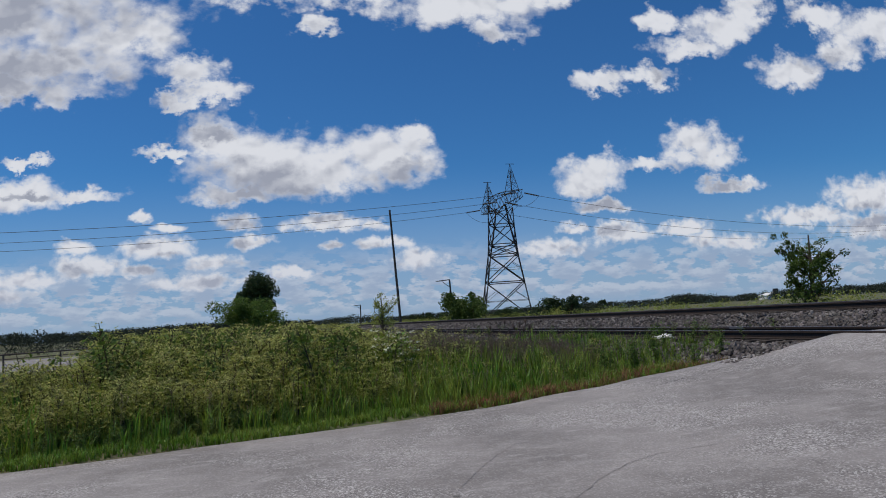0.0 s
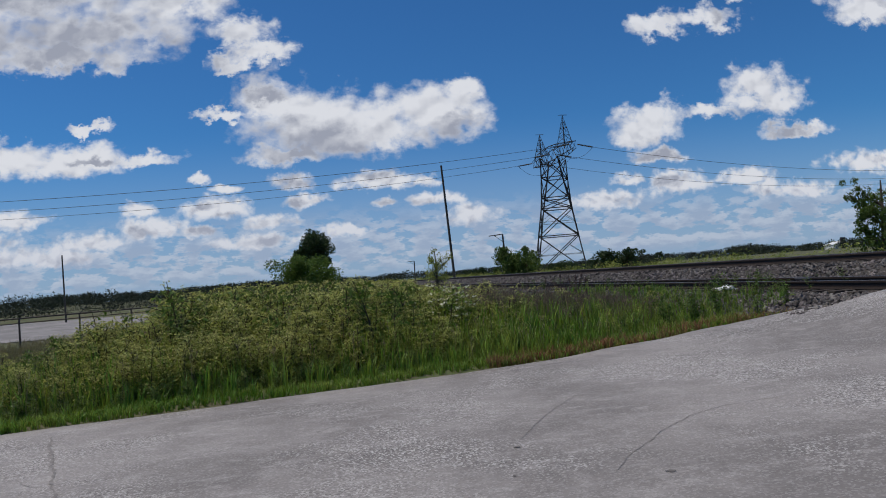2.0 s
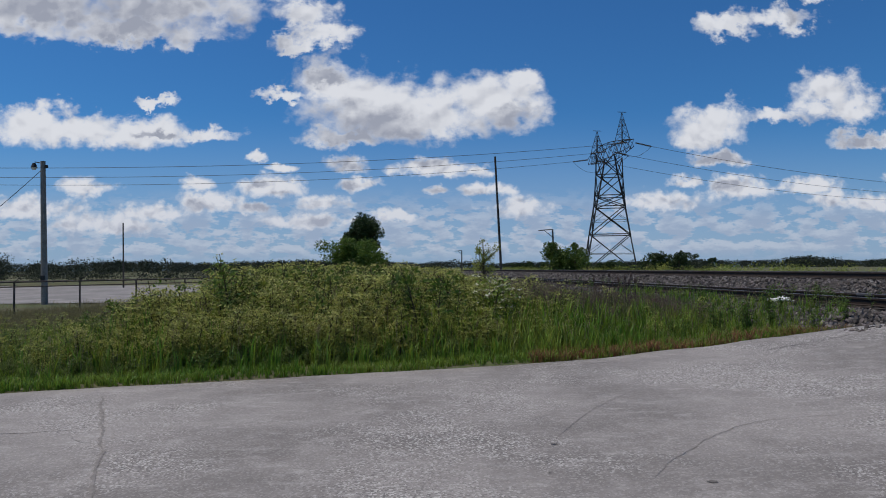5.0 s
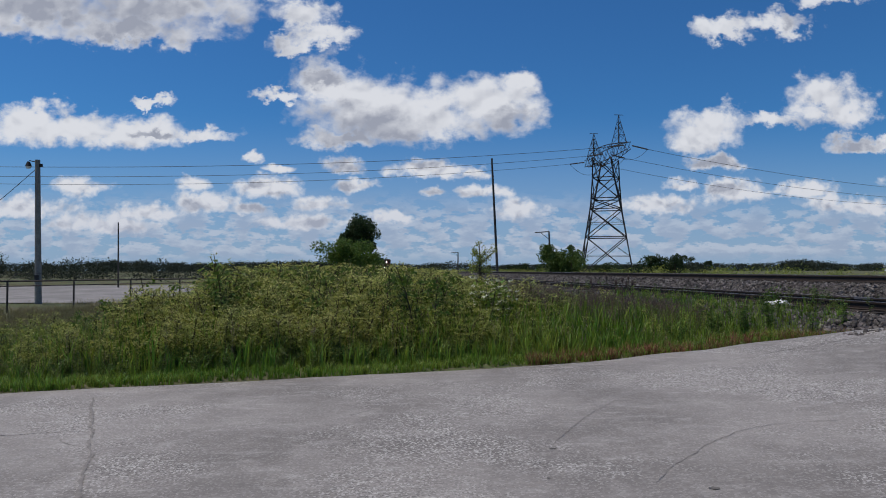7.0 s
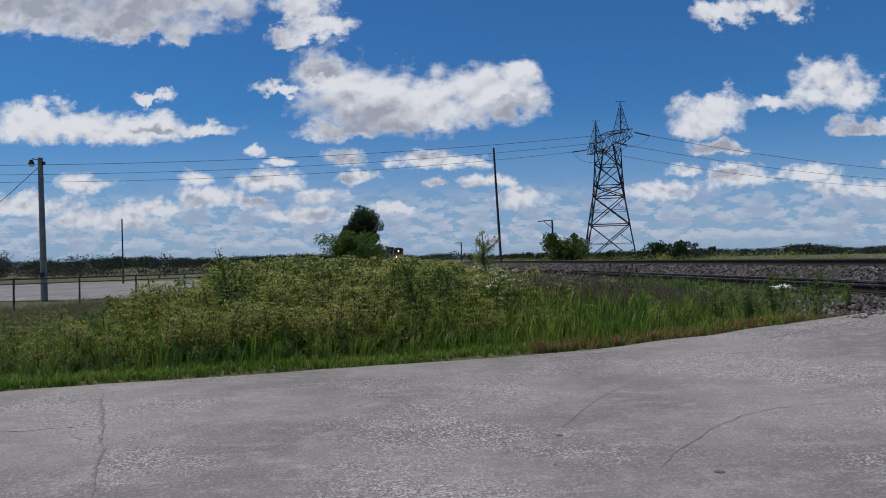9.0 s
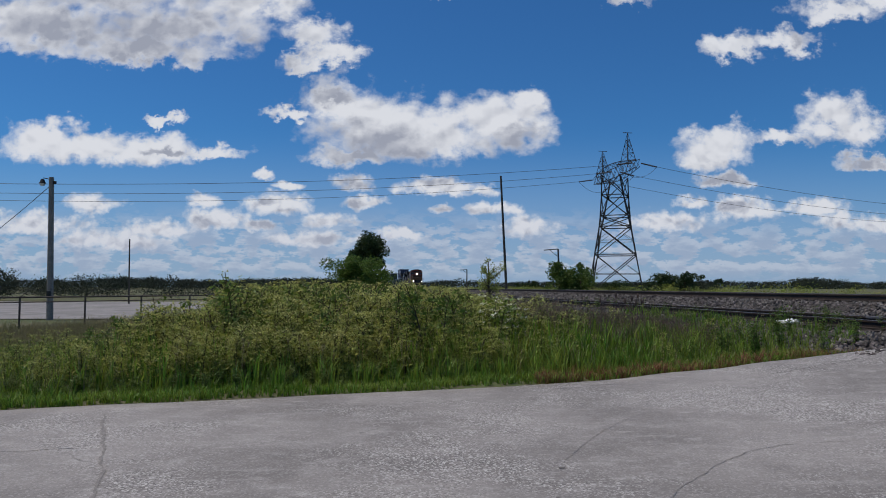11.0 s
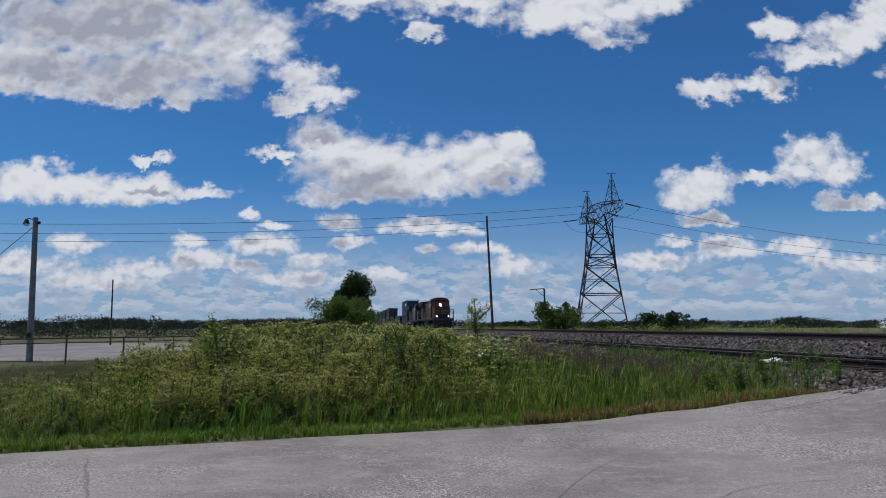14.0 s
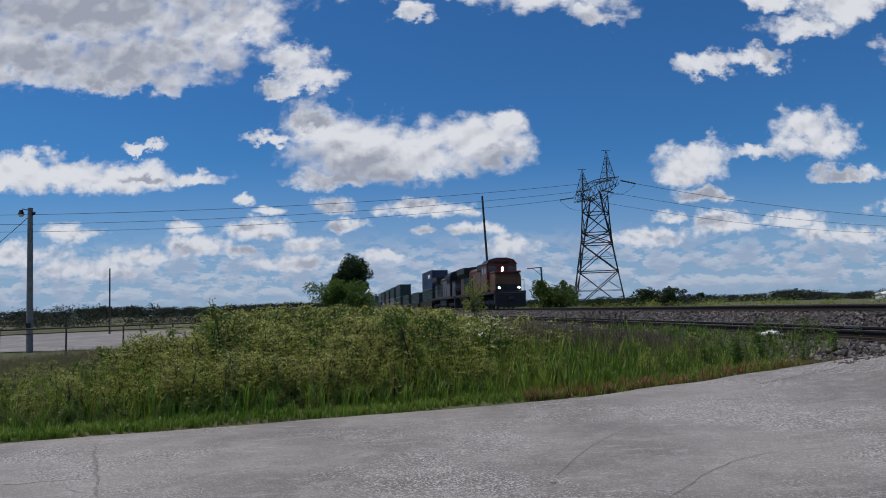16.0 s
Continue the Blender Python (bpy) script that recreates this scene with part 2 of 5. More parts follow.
def asphalt_material():
    m = bpy.data.materials.new("weathered_road")
    m.use_nodes = True
    n = Nodes(m.node_tree)
    pos = n.node("TexCoord").outputs["Object"]
    flat = n.vec("MULTIPLY", pos, (1, 1, 0))
    grain = n.node("TexVoronoi", {"feature": "F1"}, Vector=flat, Scale=60.0)
    chips = n.node("TexWhiteNoise", {"noise_dimensions": "3D"}, Vector=grain.outputs["Position"]).outputs[0]
    big = n.noise(flat, 0.35, 5.0, 0.6)
    mid = n.noise(flat, 1.6, 5.0, 0.65)
    base = n.mix(n.step(big, 0.38, 0.62), (0.190, 0.174, 0.162), (0.292, 0.270, 0.253))
    streak = n.noise(n.vec("MULTIPLY", flat, (1.0, 2.6, 0)), 2.2, 6.0, 0.7)
    base = n.mix(n.math("MULTIPLY", n.step(mid, 0.48, 0.7), 0.5), base, (0.37, 0.346, 0.327))
    base = n.mix(n.math("MULTIPLY", n.step(streak, 0.52, 0.72), 0.55), base, (0.45, 0.427, 0.405))
    base = n.mix(n.math("MULTIPLY", n.step(streak, 0.44, 0.28), 0.5), base, (0.21, 0.193, 0.183))
    worn = n.step(n.noise(n.vec("ADD", flat, (3.1, 0.7, 0)), 0.45, 4.0, 0.6), 0.46, 0.62)
    coarse = n.math("MULTIPLY_ADD", worn, 0.62, 0.22)
    base = n.mix(n.math("MULTIPLY", n.step(chips, 0.62, 1.0), coarse), base, (0.60, 0.58, 0.555))
    base = n.mix(n.math("MULTIPLY", n.step(chips, 0.4, 0.0), coarse), base, (0.10, 0.093, 0.088))
    # meandering cracks
    bent = n.vec("MULTIPLY_ADD", n.node("TexNoise", None, Vector=flat, Scale=1.3, Detail=6.0).outputs[1], (0.9, 0.9, 0), flat)
    crack = n.node("TexVoronoi", {"feature": "DISTANCE_TO_EDGE"}, Vector=bent, Scale=0.22)
    line = n.math("MULTIPLY", n.step(crack.outputs["Distance"], 0.003, 0.0), n.step(mid, 0.55, 0.65))
    col = n.mix(n.math("MULTIPLY", line, 0.7), base, (0.09, 0.085, 0.08))
    b = n.node("BsdfPrincipled", None, Base_Color=col, Roughness=0.85)
    h = n.math("SUBTRACT", n.math("MULTIPLY", chips, 0.3), n.math("MULTIPLY", line, 1.5))
    n.put(b.inputs["Normal"], n.node("Bump", None, Strength=0.5, Distance=0.006, Height=h))
    n.node("OutputMaterial", None, Surface=b)
    return m


ROAD = asphalt_material()
EARTH = material("earth_and_field", (0.115, 0.105, 0.055), 0.95, (0.085, 0.115, 0.038), 0.15, (0.15, 0.13, 0.08), 6.0, 0.03)
YARD = material("pale_concrete_yard", (0.25, 0.235, 0.225), 0.9, (0.19, 0.18, 0.17), 0.12, (0.31, 0.29, 0.28), 0.7, 0.01)
GRAVEL = material("ballast_stone", (0.115, 0.101, 0.093), 0.9, (0.165, 0.148, 0.138), 1.2, (0.05, 0.044, 0.04), 9.0, 0.04, vary=1.2)
BED = material("dark_ballast_bed", (0.055, 0.048, 0.044), 0.95, (0.085, 0.075, 0.068), 1.5, (0.03, 0.026, 0.024), 12.0, 0.05)
STEEL = material("galvanised_steel", (0.035, 0.036, 0.039), 0.7, (0.024, 0.025, 0.027), 2.0, None, 30.0, 0.0, 0.1)
RUST = material("rusty_rail_steel", (0.030, 0.021, 0.017), 0.8, (0.020, 0.015, 0.013), 3.0, (0.05, 0.032, 0.024), 50.0, 0.002)
SHINE = material("worn_rail_head", (0.35, 0.33, 0.31), 0.35, (0.2, 0.18, 0.17), 4.0, metal=0.9)
TIMBER = material("creosoted_timber", (0.055, 0.043, 0.035), 0.9, (0.09, 0.075, 0.062), 5.0, (0.03, 0.025, 0.02), 60.0, 0.01, vary=0.5)
POLE_WOOD = material("weathered_pole_wood", (0.30, 0.28, 0.25), 0.9, (0.22, 0.2, 0.18), 3.0, (0.15, 0.135, 0.12), 40.0, 0.004)
DARK_POLE = material("dark_pole_wood", (0.05, 0.045, 0.042), 0.85, (0.075, 0.068, 0.06), 2.0, None, 30.0, 0.003)
WIRE = material("dark_wire", (0.05, 0.05, 0.055), 0.6, (0.08, 0.08, 0.085), 2.0)
FENCE = material("rusty_dark_fence_steel", (0.06, 0.048, 0.042), 0.7, (0.10, 0.08, 0.07), 3.0, None, 30.0)
BARK = material("bark", (0.10, 0.08, 0.06), 0.95, (0.06, 0.05, 0.04), 4.0, None, 30.0, 0.01)
LEAF = material("tree_leaves", (0.085, 0.15, 0.025), 0.6, (0.12, 0.19, 0.035), 0.8, vary=0.6, through_light=0.4)
LEAF_BUSH = material("bush_leaves", (0.060, 0.105, 0.020), 0.6, (0.095, 0.145, 0.028), 0.8, vary=0.6, through_light=0.3)
LEAF_DARK = material("dark_tree_leaves", (0.03, 0.055, 0.018), 0.65, (0.04, 0.07, 0.02), 0.8, vary=0.5, through_light=0.2)
LEAF_FAR = material("far_woods", (0.020, 0.029, 0.020), 0.8, (0.034, 0.045, 0.025), 0.02, vary=0.5, through_light=0.1)
GRASS = material("green_grass", (0.115, 0.225, 0.022), 0.5, (0.22, 0.30, 0.045), 0.45, vary=1.1, through_light=0.36)
DRY = material("dry_grass", (0.36, 0.29, 0.18), 0.8, (0.27, 0.23, 0.13), 0.5, vary=0.7, through_light=0.3)
RED_WEED = material("reddish_weed", (0.27, 0.11, 0.065), 0.8, (0.22, 0.15, 0.06), 0.8, vary=0.7, through_light=0.3)
HERB = material("dark_herb_leaves", (0.085, 0.15, 0.028), 0.5, (0.17, 0.215, 0.05), 0.5, vary=0.8, through_light=0.35)
WEED = material("weed_leaves", (0.21, 0.27, 0.045), 0.55, (0.36, 0.37, 0.09), 0.3, vary=0.7, through_light=0.4)
STEM = material("weed_stems", (0.09, 0.09, 0.035), 0.8, (0.05, 0.038, 0.026), 2.0, vary=0.6)
UMBEL = material("cream_umbels", (0.50, 0.50, 0.17), 0.8, (0.42, 0.43, 0.11), 0.4, vary=0.6, through_light=0.3)
MEADOW = material("olive_meadow_grass", (0.20, 0.19, 0.07), 0.75, (0.28, 0.23, 0.13), 0.25, vary=0.8, through_light=0.35)
WHITE = material("white_painted", (0.8, 0.8, 0.78), 0.6, (0.7, 0.7, 0.68), 3.0)

# ---- geometry tools; d: metres to the right of the camera across the tracks, s: metres along them ----
TURN = radians(7.3)
ACROSS = Vector((math.cos(TURN), math.sin(TURN), 0))
ALONG = Vector((-math.sin(TURN), math.cos(TURN), 0))


def rail_place(d, s, z=0.0):
    return ACROSS * d + ALONG * s + Vector((0, 0, z))


def track_coords(x, y):
    return x * ACROSS.x + y * ACROSS.y, x * ALONG.x + y * ALONG.y


def smooth(a, b, t):
    t = np.clip((t - a) / (b - a), 0, 1)
    return t * t * (3 - 2 * t)


def road_edge(d):
    """How far along the tracks the paved road reaches."""
    return np.interp(d, [-80, -30, -4.6, 0.6, 2.4, 4.4, 6.6, 8.3, 10, 12, 20, 60], [3.0, 6.5, 9.5, 10.45, 10.7, 11.0, 11.5, 11.7, 10.9, 10.5, 10.5, 10.5])


def road_height(d):
    return np.interp(d, [0, 2.4, 4.4, 6.6, 8.3, 10, 11.3, 13.4, 15.6, 18.4, 22, 40], [0, 0.01, 0.06, 0.17, 0.3, 0.58, 0.84, 0.86, 1.33, 1.33, 0.8, 0.2])


def land_height(x, y):
    """The height of the land, without the road."""
    d, s = track_coords(x, y)
    base = np.interp(d, [0, 4, 6.6, 8.3, 9.2, 10.1, 13.5, 14.4, 17.7, 20.4, 26], [0, 0.03, 0.1, 0.2, 0.3, 0.59, 0.59, 1.1, 1.1, 0.35, 0.2])
    base = base - 0.0037 * np.clip(s - 80, 0, 300) * smooth(4, 9, d) * smooth(60, 22, d)
    drop = -0.6 * smooth(-5, -14, d) * smooth(11, 24, s)
    on_road = smooth(0.25, -0.1, s - road_edge(d)) * smooth(-2.6, -2.2, s)
    return (base + drop) * (1 - on_road) + (road_height(d) - 0.06) * on_road


def grid_mesh(name, xs, ys, height, mat):
    gx, gy = np.meshgrid(xs, ys)
    V = np.stack([gx, gy, height(gx, gy)], -1).reshape(-1, 3)
    i = np.arange(len(ys) - 1)[:, None] * len(xs) + np.arange(len(xs) - 1)
    F = np.stack([i, i + 1, i + 1 + len(xs), i + len(xs)], -1).reshape(-1, 4)
    return np_mesh(name, V, F, [mat])


def np_mesh(name, V, F, mats, index=None, smooth_faces=False):
    """A mesh from arrays of corners and equal-sided faces."""
    me = bpy.data.meshes.new(name)
    n, k = F.shape
    me.vertices.add(len(V)), me.loops.add(n * k), me.polygons.add(n)
    me.vertices.foreach_set("co", np.ascontiguousarray(V, dtype=np.float32).ravel())
    me.loops.foreach_set("vertex_index", np.ascontiguousarray(F, dtype=np.int32).ravel())
    me.polygons.foreach_set("loop_start", np.arange(0, n * k, k, dtype=np.int32))
    for m in mats:
        me.materials.append(m)
    if index is not None:
        me.polygons.foreach_set("material_index", np.ascontiguousarray(index, dtype=np.int32))
    me.polygons.foreach_set("use_smooth", np.full(n, smooth_faces))
    me.update(calc_edges=True)
    return me


def part(name, bm, mat, parent=None, label="", smooth_faces=False):
    """Links a bmesh as one mesh object under a thing or a part."""
    me = bpy.data.meshes.new(name)
    bm.to_mesh(me)
    bm.free()
    for m in mat if isinstance(mat, (list, tuple)) else [mat]:
        me.materials.append(m)
    if smooth_faces:
        me.polygons.foreach_set("use_smooth", np.ones(len(me.polygons), dtype=bool))
    ob = new(name, me)
    ob.parent = parent
    return tagged(ob, label)


def empty(name, m, label, category, group=""):
    ob = new(name)
    ob.matrix_world = m
    return tagged(ob, label, category, group)


def box(bm, x, y, z, sx, sy, sz, bevel=0.0, m=None):
    """A box with its middle at x, y, z and full sizes sx, sy, sz."""
    g = bmesh.ops.create_cube(bm, size=1, matrix=(m or Matrix()) @ Matrix.Translation((x, y, z)) @ Matrix.Diagonal((sx, sy, sz, 1)))
    if bevel:
        edges = list({e for v in g["verts"] for e in v.link_edges})
        bmesh.ops.bevel(bm, geom=edges, offset=bevel, segments=2, affect="EDGES", profile=0.5)
    return bm


def bar(bm, a, b, r, r2=None, sides=6):
    """A tapered bar from a to b."""
    a, b = Vector(a), Vector(b)
    m = Matrix.Translation((a + b) / 2) @ (b - a).to_track_quat("Z", "Y").to_matrix().to_4x4()
    bmesh.ops.create_cone(bm, cap_ends=True, segments=sides, radius1=r, radius2=r if r2 is None else r2, depth=(b - a).length, matrix=m)
    return bm


def prism(bm, outline, y0, y1):
    """Extrudes an outline in x and z from y0 to y1."""
    front = [bm.verts.new((x, y0, z)) for x, z in outline]
    back = [bm.verts.new((x, y1, z)) for x, z in outline]
    k = len(outline)
    bm.faces.new(front)
    bm.faces.new(back[::-1])
    for i in range(k):
        bm.faces.new((front[i], back[i], back[(i + 1) % k], front[(i + 1) % k]))
    bmesh.ops.recalc_face_normals(bm, faces=bm.faces)
    return bm


# ---- ground, road, yard ----
def axis(near, far, fine, grow):
    out, step, x = [0.0], fine, 0.0
    while x < far:
        step = fine if x < near else step * grow
        x += step
        out.append(x)
    out = np.array(out)
    return np.concatenate([-out[:0:-1], out])


ground = tagged(new("ground", grid_mesh("ground", axis(26, 3500, 0.35, 1.12), axis(26, 3500, 0.35, 1.12),
                lambda x, y: land_height(x, y) + 0.03 * np.sin(x * 1.7) * np.sin(y * 1.3), EARTH)),
                "flat rough grassland and fields beside a railway", "ground", kind="structure")


def build_road():
    ds = np.arange(-60, 40.01, 0.4)
    rows = 26
    V, rng = [], np.random.default_rng(4)
    wob = np.convolve(rng.normal(0, 0.16, len(ds)), np.ones(3) / 3, "same")
    for i, d in enumerate(ds):
        edge = float(road_edge(d)) + wob[i] * 0.5
        for k in range(rows):
            s = -2.2 + (edge + 2.2) * k / (rows - 2) if k < rows - 1 else edge + 0.02
            z = float(road_height(d)) + (0.0 if k < rows - 1 else -0.1)
            V.append(rail_place(d, s, z))
    V = np.array([tuple(v) for v in V])
    i = np.arange(len(ds) - 1)[:, None] * rows + np.arange(rows - 1)
    F = np.stack([i, i + rows, i + rows + 1, i + 1], -1).reshape(-1, 4)
    road = new("road", np_mesh("road", V, F, [ROAD], smooth_faces=True))
    tagged(road, "weathered pale grey asphalt road with cracks", "road", kind="structure")


build_road()


def build_yard():
    """The paved yard behind the fence."""
    V = np.array([(-75, 42, -0.55), (-16.0, 46, -0.55), (-20, 97, -0.55), (-160, 97, -0.55)])
    me = np_mesh("yard", V, np.array([[0, 1, 2, 3]]), [YARD])
    tagged(new("pavement", me), "pale worn concrete yard behind a fence", "yard", kind="structure")


build_yard()


# ---- railway ----
def rail_outline(x):
    """The section of a rail whose middle stands at x, foot at 0."""
    half = [(0.07, 0.0), (0.07, 0.012), (0.012, 0.03), (0.010, 0.12), (0.036, 0.135), (0.036, 0.17), (0.028, 0.178)]
    return [(x + a, z) for a, z in half] + [(x - a, z) for a, z in half[::-1]]


def rail_line(outline):
    """A section drawn along the line, which falls gently beyond 80 m."""
    bm = bmesh.new()
    for y0, y1 in ((-80, 80), (80, 380), (380, 560)):
        prism(bm, outline, y0, y1)
    for v in bm.verts:
        v.co.z -= 0.0037 * min(max(v.co.y - 80, 0), 300)
    return bm


def build_track(d, top, label):
    thing = empty("railway_track", Matrix.Translation(rail_place(d, 0, top - 0.178)) @ Matrix.Rotation(TURN, 4, "Z"), label, "railway track", "railway tracks")
    for side in (-0.755, 0.755):
        rail = part("rail", rail_line(rail_outline(side)), RUST, thing)
        part("rail_head", rail_line([(side - 0.025, 0.1785), (side + 0.025, 0.1785), (side + 0.022, 0.183), (side - 0.022, 0.183)]), SHINE, rail, "bright worn running surface")
    tie = bpy.data.meshes.new("tie")
    bm = box(bmesh.new(), 0, 0, -0.075, 2.6, 0.23, 0.15, 0.012)
    bm.to_mesh(tie)
    bm.free()
    tie.materials.append(TIMBER)
    rng = random.Random(int(d))
    for i in range(200):
        ob = new("tie", tie)
        ob.parent = thing
        ob.matrix_local = pose(rng.uniform(-0.03, 0.03), 11.2 + i * 0.53, rng.uniform(-0.012, 0.004) - 0.0037 * max(0, i * 0.53 - 68.8), 0, 0, rng.uniform(-1, 1))
    return thing


NEAR_D, NEAR_TOP, FAR_D, FAR_TOP = 12.2, 0.87, 15.9, 1.385
build_track(NEAR_D, NEAR_TOP, "rusty near railway track on dark timber ties")
build_track(FAR_D, FAR_TOP, "main railway track on a raised ballast bank")



# ---- trains ----
def paint(name, colour, rough=0.45, wear=(0.07, 0.06, 0.05)):
    return material(name, colour, rough, tuple(c * 0.8 for c in colour), 0.9, wear, 9.0, spec=0.4)


RED = paint("dull_red_paint", (0.17, 0.021, 0.012))
YELLOW = paint("mustard_yellow_paint", (0.16, 0.062, 0.015))
BLACK = paint("sooty_black_paint", (0.018, 0.018, 0.02), 0.6, (0.05, 0.045, 0.04))
GREY = paint("grey_paint", (0.11, 0.11, 0.12))
BLUE_BOX = paint("navy_container_paint", (0.035, 0.06, 0.15))
GREEN_BOX = paint("dark_green_container_paint", (0.03, 0.06, 0.05))
GREY_BOX = paint("grey_container_paint", (0.2, 0.21, 0.22))
RUST_BOX = paint("brown_container_paint", (0.16, 0.07, 0.045))
GLASS = material("dark_cab_glass", (0.02, 0.025, 0.03), 0.08, spec=0.6)
LAMP = glow("headlamp_glow", (1.0, 0.93, 0.78), 45.0)


def cylinder_x(bm, x, y, z, r, width, sides=16):
    return bar(bm, (x - width / 2, y, z), (x + width / 2, y, z), r, sides=sides)


def build_truck(thing, y, axles, gap):
    """A bogie with its wheels."""
    bm = bmesh.new()
    for x in (-1.08, 1.08):
        box(bm, x, y, 0.62, 0.16, gap * (axles - 1) + 1.1, 0.34, 0.05)
        for k in range(axles):
            box(bm, x * 1.04, y + (k - (axles - 1) / 2) * gap, 0.5, 0.2, 0.36, 0.36, 0.04)
    box(bm, 0, y, 0.7, 2.0, 0.5, 0.3, 0.04)
    truck = part("truck", bm, BLACK, thing, "black cast bogie frame")
    for k in range(axles):
        yy = y + (k - (axles - 1) / 2) * gap
        for x in (-0.755, 0.755):
            part("wheel", cylinder_x(bmesh.new(), x, yy, 0.5, 0.5, 0.13, 18), RUST, truck)


def build_locomotive(m, top, mid, low, label, lens, lens_label):
    """A six-axle road engine; its nose at y 0, running towards -y, rail top at z 0."""
    t = empty("locomotive", m, label, "locomotive", "locomotives of the train")
    L = 21.3
    part("deck", box(bmesh.new(), 0, L / 2, 1.5, 3.05, L - 0.3, 0.28, 0.03), low, t)
    part("fuel_tank", box(bmesh.new(), 0, L / 2, 0.85, 2.6, 5.6, 0.95, 0.18), low, t)
    build_truck(t, 4.0, 3, 1.85)
    build_truck(t, L - 4.0, 3, 1.85)
    # low nose with a sloped top
    nose = bmesh.new()
    prism(nose, [(0.0, 1.64), (2.6, 1.64), (2.6, 3.5), (0.25, 3.32), (0.0, 2.9)], -1.25, 1.25)
    nose.transform(Matrix(((0, 1, 0, 0), (1, 0, 0, 0.75), (0, 0, 1, 0), (0, 0, 0, 1))))
    bmesh.ops.recalc_face_normals(nose, faces=nose.faces)
    bmesh.ops.bevel(nose, geom=list(nose.edges), offset=0.08, segments=2, affect="EDGES")
    part("nose", nose, mid, t)
    part("nose_band", box(bmesh.new(), 0, 2.0, 3.44, 2.56, 2.3, 0.2, 0.05), top, t, "red band over the nose")
    part("nose_panel", box(bmesh.new(), 0, 0.745, 1.98, 2.4, 0.05, 0.62, 0.02), low, t, "black panel low on the nose")
    part("nose_door", box(bmesh.new(), -0.7, 0.735, 2.62, 0.6, 0.05, 0.6, 0.02), mid, t)
    part("pilot", box(bmesh.new(), 0, 0.35, 0.95, 2.95, 0.5, 1.1, 0.08), low, t, "black pilot plate")
    plow = bmesh.new()
    prism(plow, [(-1.4, 0.12), (1.4, 0.12), (1.3, 0.62), (-1.3, 0.62)], 0.0, 0.12)
    part("plow", plow, low, t)
    part("coupler", box(bmesh.new(), 0, -0.1, 0.9, 0.28, 0.7, 0.3, 0.06), RUST, t)
    for x in (-1.25, 1.25):
        steps = bmesh.new()
        for k in range(4):
            box(steps, x, 0.75, 0.4 + 0.33 * k, 0.5, 0.5, 0.04)
        part("steps", steps, low, t)
    # cab
    cab = bmesh.new()
    prism(cab, [(-1.5, 1.64), (1.5, 1.64), (1.5, 4.3), (1.15, 4.72), (0.5, 4.9), (-0.5, 4.9), (-1.15, 4.72), (-1.5, 4.3)], 3.2, 5.9)
    bmesh.ops.bevel(cab, geom=list(cab.edges), offset=0.05, segments=2, affect="EDGES")
    cab_ob = part("cab", cab, top, t)
    roof = bmesh.new()
    prism(roof, [(-1.52, 4.3), (-1.16, 4.73), (-0.5, 4.905), (0.5, 4.905), (1.16, 4.73), (1.52, 4.3), (1.55, 4.33), (1.18, 4.78), (0.5, 4.95), (-0.5, 4.95), (-1.18, 4.78), (-1.55, 4.33)], 3.1, 5.95)
    part("cab_roof", roof, low, cab_ob, "sooty black roof sheet")
    for x in (-0.98, 0.98):
        part("windscreen", box(bmesh.new(), x, 3.18, 3.92, 0.78, 0.04, 0.5, 0.015), GLASS, cab_ob, "dark windscreen")
    for x in (-1.505, 1.505):
        for y in (3.9, 5.0):
            part("cab_window", box(bmesh.new(), x, y, 3.7, 0.03, 0.75, 0.6, 0.01), GLASS, cab_ob, "dark side window")
        part("cab_side", box(bmesh.new(), x * 0.998, 4.5, 2.45, 0.02, 2.4, 1.5, 0.008), mid, cab_ob)
    part("number_board", box(bmesh.new(), 0, 3.16, 4.45, 1.5, 0.06, 0.26, 0.02), BLACK, cab_ob)
    visor = part("sun_visor", box(bmesh.new(), 0, 3.0, 4.6, 2.2, 0.5, 0.05, 0.02), top, cab_ob)
    # headlamps on the nose, ditch lamps on the deck
    for z in (3.62, 3.9):
        lamp = part("headlight", bar(bmesh.new(), (0, 3.2, z), (0, 2.98, z), 0.15, sides=14), BLACK, t)
        part("lens", bar(bmesh.new(), (0, 2.985, z), (0, 2.95, z), 0.105, sides=14), lens, lamp, lens_label)
    for x in (-0.95, 0.95):
        lamp = part("ditch_light", bar(bmesh.new(), (x, 0.75, 1.95), (x, 0.55, 1.95), 0.14, sides=14), BLACK, t)
        part("lens", bar(bmesh.new(), (x, 0.555, 1.95), (x, 0.52, 1.95), 0.085, sides=14), lens, lamp, lens_label)
    # long hood
    hood = bmesh.new()
    prism(hood, [(-0.92, 1.64), (0.92, 1.64), (0.92, 4.1), (0.7, 4.38), (-0.7, 4.38), (-0.92, 4.1)], 5.9, L - 0.9)
    part("hood", hood, mid, t)
    for i in range(9):
        y = 6.6 + i * 1.4
        for x in (-0.93, 0.93):
            part("hood_door", box(bmesh.new(), x, y, 2.75, 0.03, 1.24, 1.9, 0.01), mid if i < 5 else low, t)
    part("hood_stripe", box(bmesh.new(), 0, 10.2, 4.02, 1.9, 8.4, 0.2, 0.02), top, t)
    rad = bmesh.new()
    prism(rad, [(-0.95, 3.6), (0.95, 3.6), (1.5, 4.05), (1.5, 4.7), (-1.5, 4.7), (-1.5, 4.05)], L - 6.2, L - 1.4)
    part("radiator", rad, low, t, "flared black radiator housing")
